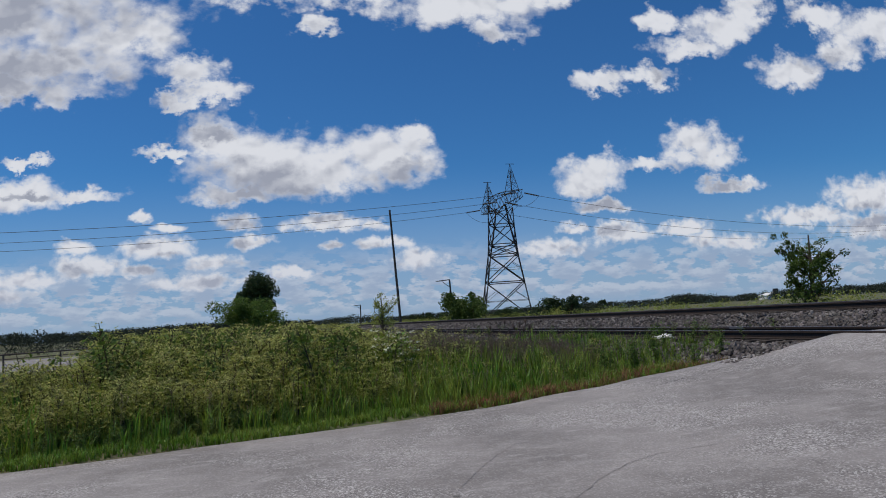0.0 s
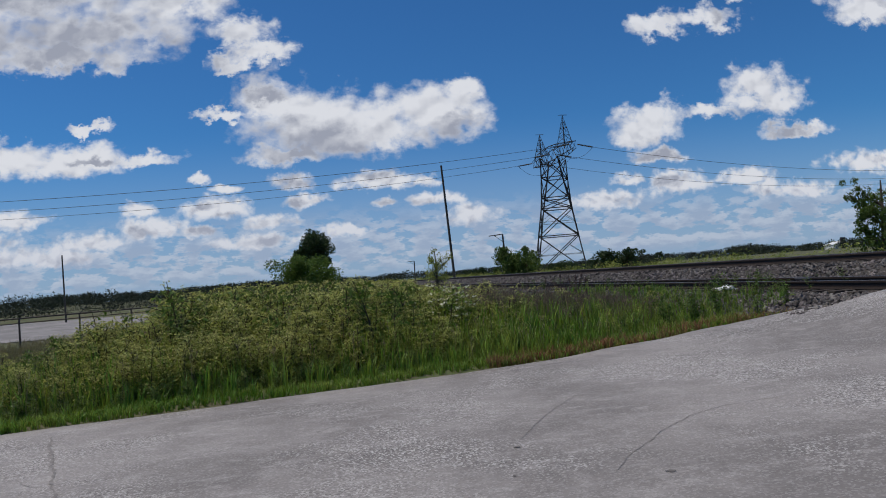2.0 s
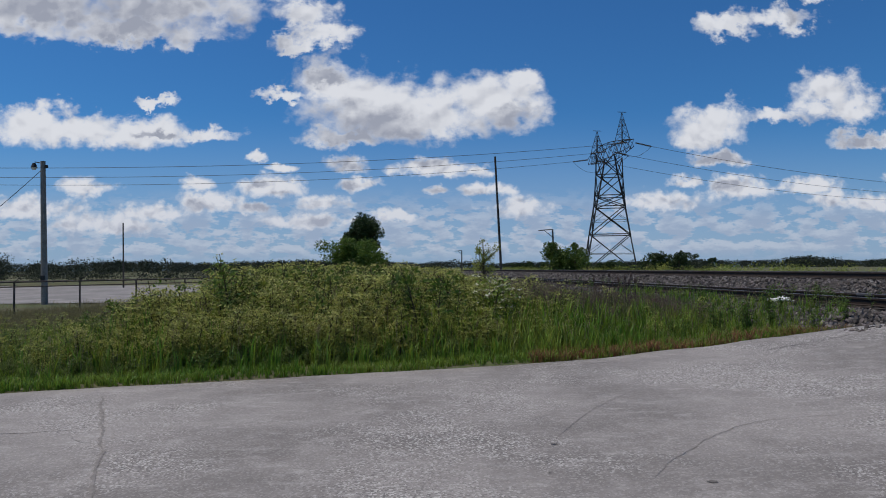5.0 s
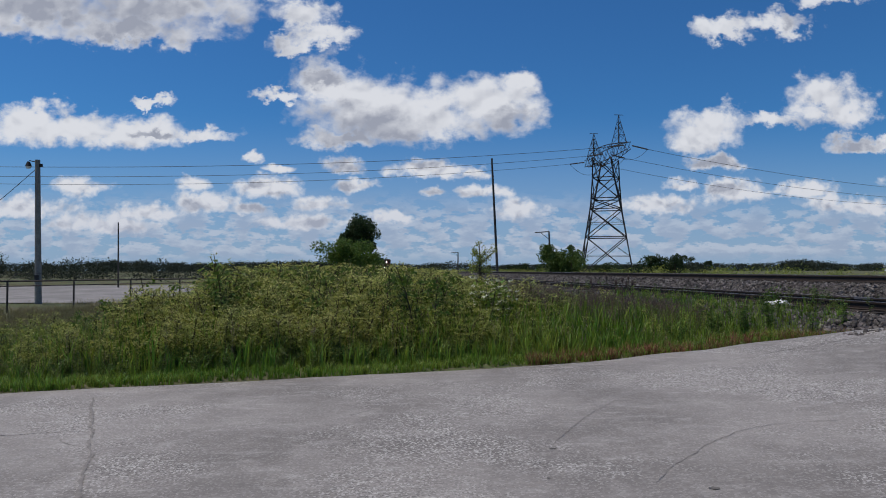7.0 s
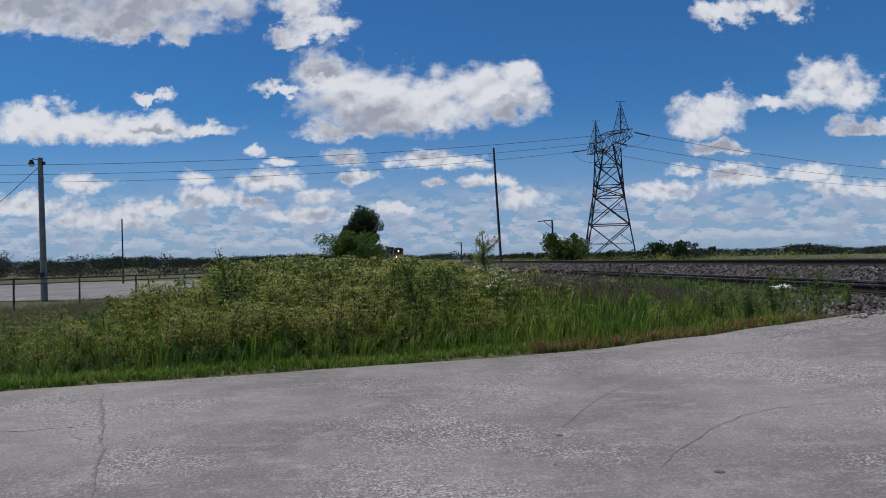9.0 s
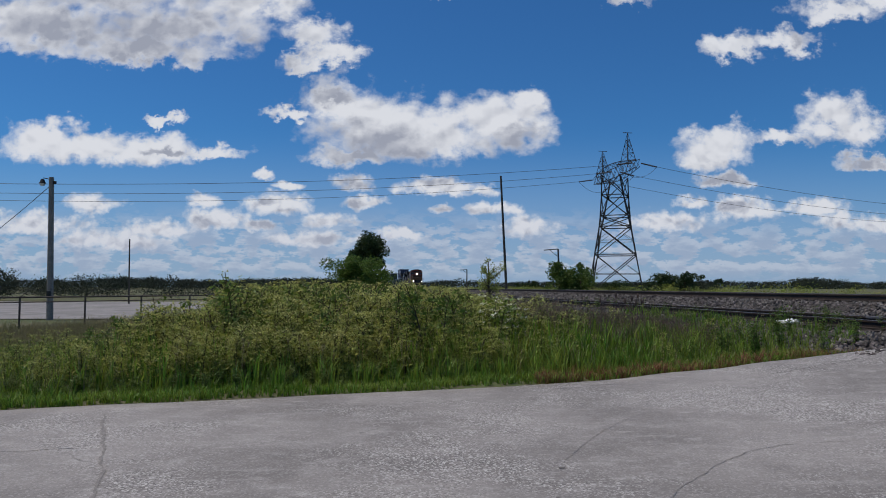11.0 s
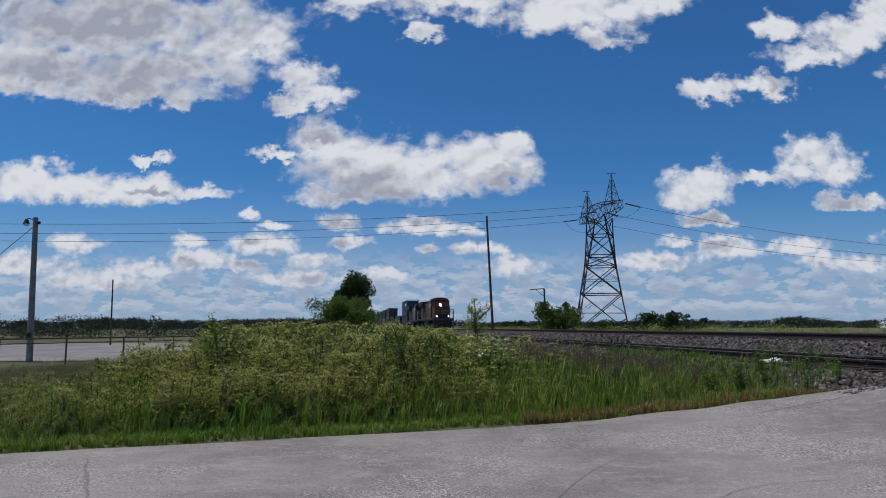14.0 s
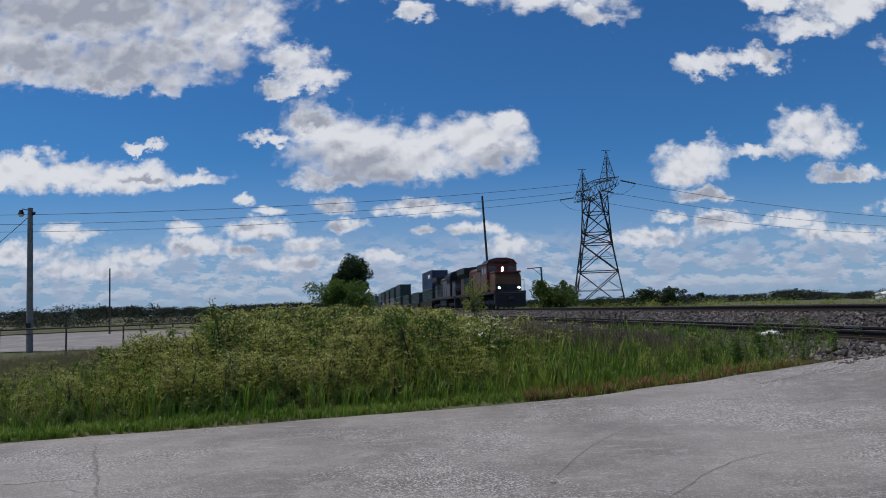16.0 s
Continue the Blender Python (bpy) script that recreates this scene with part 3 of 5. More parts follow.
    part("blower_housing", box(bmesh.new(), 0, 7.6, 4.2, 2.6, 2.6, 0.7, 0.08), low, t)
    part("exhaust_stack", box(bmesh.new(), 0, 11.5, 4.5, 0.9, 1.4, 0.25, 0.04), low, t)
    for i in range(3):
        part("roof_fan", bar(bmesh.new(), (0, L - 5.4 + 1.5 * i, 4.68), (0, L - 5.4 + 1.5 * i, 4.8), 0.6, sides=20), low, t)
    part("horn", bar(bmesh.new(), (0.6, 5.2, 4.7), (0.6, 4.7, 4.92), 0.09, 0.05, sides=10), STEEL, t)
    for x in (-1.48, 1.48):
        rail = bmesh.new()
        for i in range(9):
            y = 6.4 + i * 1.7
            bar(rail, (x, y, 1.62), (x, y, 2.65), 0.02, sides=5)
        bar(rail, (x, 6.2, 2.65), (x, L - 0.6, 2.65), 0.02, sides=5)
        part("handrail", rail, mid, t)
        front = bmesh.new()
        bar(front, (x * 0.97, 0.5, 0.9), (x * 0.97, 0.5, 2.7), 0.022, sides=5)
        bar(front, (x * 0.97, 0.5, 2.7), (x * 0.97, 3.0, 2.7), 0.022, sides=5)
        part("grab_iron", front, mid, t)
    return t


def corrugated(length, z0, z1, width=2.44):
    """A shipping container's shell with pressed sides."""
    pts, y, k = [], 0.12, 0
    while y < length - 0.12:
        pts.append((y, (0.0, 0.0, -0.04, -0.04)[k % 4]))
        y += (0.14, 0.05, 0.14, 0.05)[k % 4]
        k += 1
    side = [(0.0, 0.0)] + pts + [(length, 0.0)]
    outline = [(width / 2 + b, a) for a, b in side] + [(-width / 2 - b, a) for a, b in reversed(side)]
    bm = bmesh.new()
    lo = [bm.verts.new((x, y, z0)) for x, y in outline]
    hi = [bm.verts.new((x, y, z1)) for x, y in outline]
    n = len(outline)
    bm.faces.new(lo[::-1]), bm.faces.new(hi)
    for i in range(n):
        bm.faces.new((lo[i], lo[(i + 1) % n], hi[(i + 1) % n], hi[i]))
    bmesh.ops.recalc_face_normals(bm, faces=bm.faces)
    return bm


def build_container(m, mat, label, length=12.19, marks=True):
    t = empty("container", m, label, "container", "containers on the train")
    part("shell", corrugated(length, 0.06, 2.83), mat, t)
    for x in (-1.2, 1.2):
        for y in (0.06, length - 0.06):
            part("corner_post", box(bmesh.new(), x, y, 1.45, 0.1, 0.14, 2.88, 0.01), mat, t)
        for z in (0.07, 2.84):
            part("side_rail", box(bmesh.new(), x, length / 2, z, 0.1, length - 0.3, 0.13, 0.01), mat, t)
    for x in (-0.6, 0.6):
        door = part("door", box(bmesh.new(), x, -0.02, 1.45, 1.1, 0.04, 2.6, 0.01), mat, t)
        for dx in (-0.25, 0.25):
            part("locking_bar", bar(bmesh.new(), (x + dx, -0.06, 0.15), (x + dx, -0.06, 2.75), 0.025, sides=6), STEEL, door)
    if marks:
        part("marking", box(bmesh.new(), -1.225, 3.6, 2.0, 0.012, 2.6, 0.55), WHITE, t, "plain white marking")
    return t


def build_well_car(m, label):
    """A low car that carries containers between its bogies."""
    t = empty("well_car", m, label, "rail car", "well cars of the train")
    for x in (-1.42, 1.42):
        part("side_sill", box(bmesh.new(), x, 9.0, 0.85, 0.14, 14.0, 0.9, 0.03), RUST, t)
    part("floor", box(bmesh.new(), 0, 9.0, 0.36, 2.7, 12.6, 0.08), RUST, t)
    for y in (1.6, 16.4):
        part("end_platform", box(bmesh.new(), 0, y, 1.15, 2.6, 2.6, 0.25, 0.04), RUST, t)
        part("bulkhead", box(bmesh.new(), 0, y + (0.9 if y < 5 else -0.9), 0.85, 2.7, 0.12, 0.6, 0.02), RUST, t)
    build_truck(t, 1.3, 2, 1.75)
    build_truck(t, 16.7, 2, 1.75)
    return t


TRAIN = []      # things of the train and how far behind the nose, how high over the rails


def build_train():
    far = pose(0, 0, 0)
    TRAIN.append((build_locomotive(far, RED, YELLOW, BLACK, "red and mustard locomotive with black underframe, lamps lit", LAMP, "bright lit lamp lens"), 0.0, 0.0))
    TRAIN.append((build_locomotive(far, BLACK, GREY, BLACK, "grey and black second locomotive with dark radiator", GLASS, "dark unlit lamp lens"), 21.8, 0.0))
    boxes = [(BLUE_BOX, "navy blue corrugated shipping container"), (GREEN_BOX, "dark green corrugated shipping container"),
             (GREY_BOX, "grey corrugated shipping container"), (RUST_BOX, "brown corrugated shipping container")]
    back = 43.4
    for lower, upper in ((1, 0), (1, None), (1, None), (1, 1), (2, 1), (3, 1), (0, 1), (1, 2), (2, None), (1, 0), (0, 2)):
        TRAIN.append((build_well_car(far, "rusty low well car loaded with containers"), back - 2.9, 0.0))
        mat, label = boxes[lower]
        TRAIN.append((build_container(far, mat, label + " low in a well car", marks=lower == 0), back, 0.42))
        if upper is not None:
            mat, label = boxes[upper]
            TRAIN.append((build_container(far, mat, label + " stacked on another", marks=upper == 0), back, 3.34))
        back += 17.9


build_train()


# ---- transmission tower and its wires ----
TOWER = Vector((42.6, 165.0, 0.2))


def build_tower():
    t = empty("transmission_tower", Matrix.Translation(TOWER), "tall lattice steel transmission tower with horizontal crossarm", "transmission tower")
    ang = radians(29)
    levels = [(0.0, 7.7), (9.2, 5.9), (16.0, 4.55), (18.6, 4.25), (23.6, 3.85), (28.4, 3.7)]

    def corner(z, a, k):
        r, q = a / math.cos(ang), ang + k * math.pi / 2
        draw = float(np.interp(z, [0, 16, 18.6, 28.4], [1, 0.92, 0.8, 0.1])) if k % 2 else 1.0
        return Vector((r * math.cos(q) * draw, r * math.sin(q), z))

    for k in range(4):
        bm = bmesh.new()
        for (z0, a0), (z1, a1) in zip(levels, levels[1:]):
            bar(bm, corner(z0, a0, k), corner(z1, a1, k), 0.22, 0.18, 4)
        part("leg", bm, STEEL, t)
    for k in range(4):
        for i, ((z0, a0), (z1, a1)) in enumerate(zip(levels, levels[1:])):
            bm = bmesh.new()
            p, q = corner(z0, a0, k), corner(z0, a0, k + 1)
            r, s_ = corner(z1, a1, k), corner(z1, a1, k + 1)
            bar(bm, p, s_, 0.11, sides=4), bar(bm, q, r, 0.11, sides=4)
            if i in (0, 1, 2, 3):
                bar(bm, r, s_, 0.12, sides=4)
            if i < 2:
                bar(bm, p.lerp(r, 0.5), q.lerp(s_, 0.5), 0.05, sides=4)
                c = (p + q + r + s_) / 4
                bar(bm, (p + r) / 2, (c + r) / 2, 0.045, sides=4), bar(bm, (q + s_) / 2, (c + s_) / 2, 0.045, sides=4)
            part("bracing", bm, STEEL, t)
    # crossarm, running from near to far
    arm_dir = Vector((0.13, -1, 0)).normalized()
    side = Vector((1, 0.13, 0)).normalized()
    half, z0, z1 = 13.5, 27.6, 31.2
    arm = bmesh.new()
    n = 10
    rows = []
    for i in range(n + 1):
        f = i / n * 2 - 1
        w = 1.6 * (1 - 0.75 * abs(f))
        zl = z0 + 1.2 * max(0, abs(f) - 0.3)
        zu = z1 - 1.6 * max(0, abs(f) - 0.3)
        c = arm_dir * (f * half)
        rows.append([c + side * w + Vector((0, 0, zl)), c - side * w + Vector((0, 0, zl)), c + side * w + Vector((0, 0, zu)), c - side * w + Vector((0, 0, zu))])
    for a, b in zip(rows, rows[1:]):
        for j in range(4):
            bar(arm, a[j], b[j], 0.1, sides=4)
        for i, j in ((0, 2), (1, 3), (2, 0), (3, 1), (2, 3), (0, 1)):
            bar(arm, a[i], b[j], 0.055, sides=4)
    part("crossarm", arm, STEEL, t)
    for f in (-0.82, 0.82):
        c = arm_dir * (f * half * 0.72)
        pk = bmesh.new()
        tip = c + Vector((0, 0, 36.2 if f < 0 else 37.4))
        foot = [c + arm_dir * dx + side * dy + Vector((0, 0, 30.4)) for dx, dy in ((-2.2, -1), (-2.2, 1), (2.2, 1), (2.2, -1))]
        for q in foot:
            bar(pk, q, tip, 0.1, 0.06, 4)
        for h in (0.3, 0.55, 0.75):
            ring = [q.lerp(tip, h) for q in foot]
            for i in range(4):
                bar(pk, ring[i], ring[(i + 1) % 4], 0.05, sides=4)
                bar(pk, foot[i].lerp(tip, h - 0.22), ring[(i + 1) % 4], 0.045, sides=4)
        bar(pk, tip - side * 1.1, tip + side * 1.1, 0.07, sides=4)
        part("earth_wire_peak", pk, STEEL, t)
    return arm_dir, side


def hanging(a, b, sag, r, name, label):
    """A wire between two points, with its sag."""
    a, b = Vector(a), Vector(b)
    cu = bpy.data.curves.new(name, "CURVE")
    cu.dimensions, cu.bevel_depth, cu.bevel_resolution = "3D", r, 1
    sp = cu.splines.new("POLY")
    n = 40
    sp.points.add(n)
    for i in range(n + 1):
        f = i / n
        p = a.lerp(b, f) - Vector((0, 0, sag * 4 * f * (1 - f)))
        sp.points[i].co = (*p, 1)
    cu.materials.append(WIRE)
    dg = bpy.data.objects.new("tmp", cu)
    me = bpy.data.meshes.new_from_object(dg)
    bpy.data.objects.remove(dg)
    me.name = name
    return tagged(new(name, me), label, "power line", "power lines")


def insulator(a, b):
    bm = bmesh.new()
    a, b = Vector(a), Vector(b)
    for i in range(14):
        p, q = a.lerp(b, i / 14), a.lerp(b, (i + 0.6) / 14)
        bar(bm, p, q, 0.19, 0.13, 8)
    bar(bm, a, b, 0.06, sides=5)
    ob = part("insulator_string", bm, WIRE)
    return tagged(ob, "dark disc insulator string holding a wire", "insulator", "insulators of the tower")


def build_lines():
    arm_dir, side = build_tower()
    right_ends = [(210, 200, 24), (212, 222, 24.5), (214, 244, 25)]
    left_ends = [(-190, 92, 21.9), (-190, 112, 22.8), (-190, 132, 23.7)]
    for k, f in enumerate((0.98, 0.05, -0.9)):
        c = TOWER + arm_dir * (f * 13.2) + Vector((0, 0, 29.4))
        ends = []
        for end, sgn, sag in ((right_ends[k], 1, 4.2), (left_ends[k], -1, 5.5)):
            to = (Vector(end) - c).normalized()
            clamp = c + to * 5.2 - Vector((0, 0, 0.5))
            insulator(c + to * 1.2, clamp)
            hanging(clamp, end, sag, 0.045, "power_line", "thin dark power wire sagging from the tower")
            ends.append(clamp)
        hanging(ends[0], ends[1], 2.6, 0.04, "jumper_wire", "slack jumper wire looping under the crossarm")


build_lines()


# ---- poles ----
def build_lamp_pole():
    base = Vector((-25.35, 44.5, -0.6))
    t = empty("utility_pole", Matrix.Translation(base), "weathered grey wooden utility pole with a small lamp", "utility pole")
    top = Vector((-0.2, 0, 9.35))
    part("pole", bar(bmesh.new(), (0, 0, -0.4), top, 0.21, 0.15, 14), POLE_WOOD, t, smooth_faces=False)
    arm = bmesh.new()
    bar(arm, top + Vector((0, 0, -0.15)), top + Vector((-0.5, -0.05, -0.05)), 0.03, sides=6)
    part("lamp_arm", arm, STEEL, t)
    head = bar(bmesh.new(), top + Vector((-0.55, -0.05, -0.42)), top + Vector((-0.55, -0.05, -0.12)), 0.2, 0.09, 12)
    lamp = part("lamp_head", head, STEEL, t)
    part("globe", bar(bmesh.new(), top + Vector((-0.55, -0.05, -0.56)), top + Vector((-0.55, -0.05, -0.42)), 0.12, 0.17, 12), WHITE, lamp)
    part("bracket", box(bmesh.new(), top.x + 0.22, 0, 9.0, 0.2, 0.12, 0.2, 0.02), STEEL, t)
    part("meter_box", box(bmesh.new(), 0.0, -0.24, 1.7, 0.25, 0.12, 0.4, 0.02), STEEL, t)
    hanging(base + top - Vector((0, 0, 0.5)), (-37, 47, 0.6), 0.3, 0.02, "guy_wire", "thin service wire running down from the pole")


build_lamp_pole()


def build_plain_pole(name, foot, top, r, label, arm=None):
    t = empty(name, Matrix.Translation(foot), label, "pole")
    up = Vector(top) - Vector(foot)
    part("pole", bar(bmesh.new(), (0, 0, -0.3), up, r, r * 0.7, 10), DARK_POLE, t)
    if arm:
        bm = bmesh.new()
        a = up + Vector((-arm, 0, -0.08 * arm))
        bar(bm, up, a, 0.06, sides=6)
        bar(bm, up.lerp(Vector((0, 0, 0)), 0.16), up.lerp(a, 0.62), 0.035, sides=6)
        part("arm", bm, DARK_POLE, t)
    return t


build_plain_pole("tall_pole", (9.75, 100, 0.1), (8.92, 100, 18.0), 0.2, "tall dark slightly leaning bare wooden pole")
build_plain_pole("signal_pole", (14.75, 84, 0.1), (14.55, 84, 6.3), 0.14, "short dark pole with a braced side arm", 1.75)
build_plain_pole("signal_pole", (5.8, 150, 0.0), (5.85, 150, 5.45), 0.16, "short dark pole with a braced side arm", 1.5)
build_plain_pole("yard_pole", (-38.7, 85, -0.5), (-38.8, 85, 7.5), 0.11, "thin dark pole standing behind the yard")


# ---- fence ----
def build_fence():
    t = empty("fence", Matrix.Translation((0, 0, 0)), "low dark steel fence with raked wire arms along the yard", "fence")
    a, b = Vector((-33.5, 11.2, 0)), Vector((-14.0, 46.7, 0))
    a = Vector((-21.5, 35, 0)) + (Vector((-21.5, 35, 0)) - Vector((-16, 43.7, 0))).normalized() * 9
    step = (Vector((-16, 43.7, 0)) - Vector((-21.5, 35, 0))) / 3
    n0, n1 = -3, 6
    pts = [Vector((-21.5, 35, 0)) + step * k for k in range(n0, n1 + 1)]
    for p in pts:
        bm = bar(bmesh.new(), p + Vector((0, 0, -0.9)), p + Vector((0, 0, 1.05)), 0.05, sides=8)
        post = part("post", bm, FENCE, t)
        part("wire_arm", bar(bmesh.new(), p + Vector((0, 0, 1.03)), p + Vector((0.42, 0.1, 1.42)), 0.022, sides=5), STEEL, post, "raked pale arm for barbed wire")
    for z, r in ((1.03, 0.045), (0.78, 0.03)):
        part("rail", bar(bmesh.new(), pts[0] + Vector((0, 0, z)), pts[-1] + Vector((0, 0, z)), r, sides=6), FENCE, t)
    for q in (0.5, 1.0):
        part("barbed_wire", bar(bmesh.new(), pts[0] + Vector((0.42 * q, 0.1 * q, 1.03 + 0.39 * q)), pts[-1] + Vector((0.42 * q, 0.1 * q, 1.03 + 0.39 * q)), 0.006, sides=4), STEEL, t)


build_fence()


# ---- trees and bushes ----
def leaf_cloud(rng, centres, radii, per, size):
    """Small leaves strewn through clumps."""
    k = len(centres)
    c = np.repeat(centres, per, 0)
    r = np.repeat(radii, per, 0)
    w = rng.normal(size=(k * per, 3))
    w /= np.linalg.norm(w, axis=1)[:, None]
    p = c + w * (r * rng.uniform(0.35, 1.05, k * per) ** 0.6)[:, None] * np.array([1, 1, 0.85])
    a = rng.normal(size=p.shape)
    a /= np.linalg.norm(a, axis=1)[:, None]
    b = np.cross(a, rng.normal(size=p.shape))
    b /= np.linalg.norm(b, axis=1)[:, None]
    s = size * rng.uniform(0.6, 1.3, len(p))[:, None]
    V = np.stack([p - a * s, p + b * s * 0.45, p + a * s, p - b * s * 0.45], 1).reshape(-1, 3)
    F = np.arange(len(V)).reshape(-1, 4)
    return V, F


def build_tree(name, place, height, spread, seed, leaf, size, clumps, per, crown_from, label, category="tree", limbs=9, gaps=1.0):
    """A tapered trunk, forked limbs, and leaves in clumps round the limb ends."""
    rng = np.random.default_rng(seed)
    t = empty(name, Matrix.Translation(place), label, category)
    bm = bmesh.new()
    tips = []
    top = Vector((rng.normal(0, 0.04 * height), rng.normal(0, 0.04 * height), height * 0.82))
    bar(bm, (0, 0, -0.3), top * 0.5, 0.035 * height, 0.022 * height, 8)
    bar(bm, top * 0.5, top, 0.022 * height, 0.006 * height, 6)
    for i in range(limbs):
        f = crown_from + (0.95 - crown_from) * (i + rng.uniform(0, 1)) / limbs
        q = rng.uniform(0, 2 * math.pi)
        reach = spread * math.sqrt(max(0.08, 1 - ((f - 0.5 * (1 + crown_from)) / (0.6 * (1 - crown_from) + 0.05)) ** 2)) * rng.uniform(0.6, 1.0)
        a = top * (f * 0.75)
        b = Vector((math.cos(q) * reach, math.sin(q) * reach, min(height * 0.94, a.z + reach * rng.uniform(0.25, 0.6) + 0.1 * height)))
        bar(bm, a, b, 0.012 * height, 0.003 * height, 5)
        tips += [b, a.lerp(b, 0.6)]
        for _ in range(2):
            e = a.lerp(b, rng.uniform(0.5, 0.9)) + Vector(rng.normal(0, 0.2 * spread, 3))
            bar(bm, a.lerp(b, 0.5), e, 0.006 * height, 0.002 * height, 4)
            tips.append(e)
    tips.append(top)
    tips = np.array([tuple(v) for v in tips])
    pick = tips[rng.integers(0, len(tips), clumps)] + rng.normal(0, 0.12 * spread, (clumps, 3))
    pick[:, 2] = np.clip(pick[:, 2], 0.1 * height, height * 0.96)
    radii = spread * rng.uniform(0.14, 0.32, clumps) * gaps
    V, F = leaf_cloud(rng, pick, radii, per, size)
    grow = np.array([spread / np.percentile(np.abs(V[:, 0]), 98), spread / np.percentile(np.abs(V[:, 1]), 98), height / np.percentile(V[:, 2], 99.5)])
    V = V * grow
    V[:, 2] = np.maximum(V[:, 2], 0.05)
    for v in bm.verts:
        v.co.z *= grow[2]
        v.co.x, v.co.y = v.co.x * grow[0], v.co.y * grow[1]
    part("trunk", bm, BARK, t)
    crown = new("crown", np_mesh("crown", V, F, [leaf]))
    crown.parent = t
    return t


def at_view(u, y, z=0.0):
    return (u * y, y, z)


build_tree("bush", at_view(-0.118, 90, -0.1), 5.5, 3.7, 11, LEAF, 0.13, 190, 130, 0.06, "large bright green bushy tree beside the railway", "bush", 16)
build_tree("tree", at_view(-0.106, 150, 0.0), 13.2, 3.7, 12, LEAF_DARK, 0.22, 190, 100, 0.55, "tall dark round-crowned tree", "tree", 14)
build_tree("bush", at_view(0.203, 82, 0.1), 4.4, 3.1, 13, LEAF_BUSH, 0.14, 120, 110, 0.04, "dense green bush near the tower", "bush", 12)
build_tree("bush", at_view(0.325, 110, 0.1), 3.7, 2.6, 14, LEAF_DARK, 0.18, 45, 70, 0.05, "dark green bush beyond the tracks", "bush", 10)
build_tree("bush", at_view(0.360, 112, 0.1), 3.9, 2.6, 15, LEAF_DARK, 0.18, 45, 70, 0.05, "dark green bush beyond the tracks", "bush", 10)
build_tree("bush", at_view(0.262, 125, 0.1), 2.7, 3.4, 16, LEAF_DARK, 0.2, 40, 60, 0.05, "low dark bush at the tower's foot", "bush", 10)
build_tree("tree", at_view(0.772, 42, 0.15), 5.8, 1.75, 17, LEAF_BUSH, 0.09, 130, 50, 0.08, "young leafy tree with loose branches beyond the tracks", "tree", 20, 0.75)
build_tree("tree", at_view(0.965, 44, 0.15), 4.3, 2.0, 18, LEAF_BUSH, 0.10, 80, 80, 0.08, "young leafy tree with loose branches beyond the tracks", "tree", 11)
build_tree("sapling", at_view(0.072, 45, 0.2), 3.25, 0.95, 19, WEED, 0.05, 90, 22, 0.3, "thin sparse sapling standing in the weeds", "sapling", 12, 0.9)
for _i, (_u, _y, _h) in enumerate(((0.117, 300, 3.6), (0.141, 300, 4.3), (0.157, 290, 3.9), (0.407, 330, 5.8), (0.128, 310, 3.4))):
    build_tree("tree", at_view(_u, _y, 0.0), _h, 2.4, 30 + _i, LEAF_DARK, 0.3, 30, 50, 0.1, "small dark distant tree", "tree", 7)


# ---- far woods, hedges and a farm ----
def build_woods(name, label, rng, xs, ys, hs, widths, per, size, mat):
    """Far trees, each a heap of leaf sprays."""
    n = len(xs)
    c = np.stack([np.repeat(xs, per), np.repeat(ys, per), np.zeros(n * per)], 1)
    w = rng.normal(size=(n * per, 3))
    w /= np.linalg.norm(w, axis=1)[:, None]
    rad = rng.uniform(0.5, 1.0, n * per)[:, None] * (1 + 0.18 * np.sin(w[:, :1] * 5 + np.repeat(xs, per)[:, None]) * np.sin(w[:, 2:] * 6))
    h, wd = np.repeat(hs, per), np.repeat(widths, per)
    p = c + w * rad * np.stack([wd, wd, h * 0.55], 1) + np.stack([np.zeros(n * per), np.zeros(n * per), h * 0.48], 1)
    s = (size * np.repeat(hs, per) * rng.uniform(0.6, 1.3, n * per))[:, None]
    a, b = rng.normal(size=p.shape), rng.normal(size=p.shape)
    a /= np.linalg.norm(a, axis=1)[:, None]
    b /= np.linalg.norm(b, axis=1)[:, None]
    V = np.stack([p - a * s, p + b * s, p + a * s], 1).reshape(-1, 3)
    V[:, 2] = np.maximum(V[:, 2], -0.6)
    tagged(new(name, np_mesh(name, V, np.arange(len(V)).reshape(-1, 3), [mat])), label, "woods", kind="stuff")


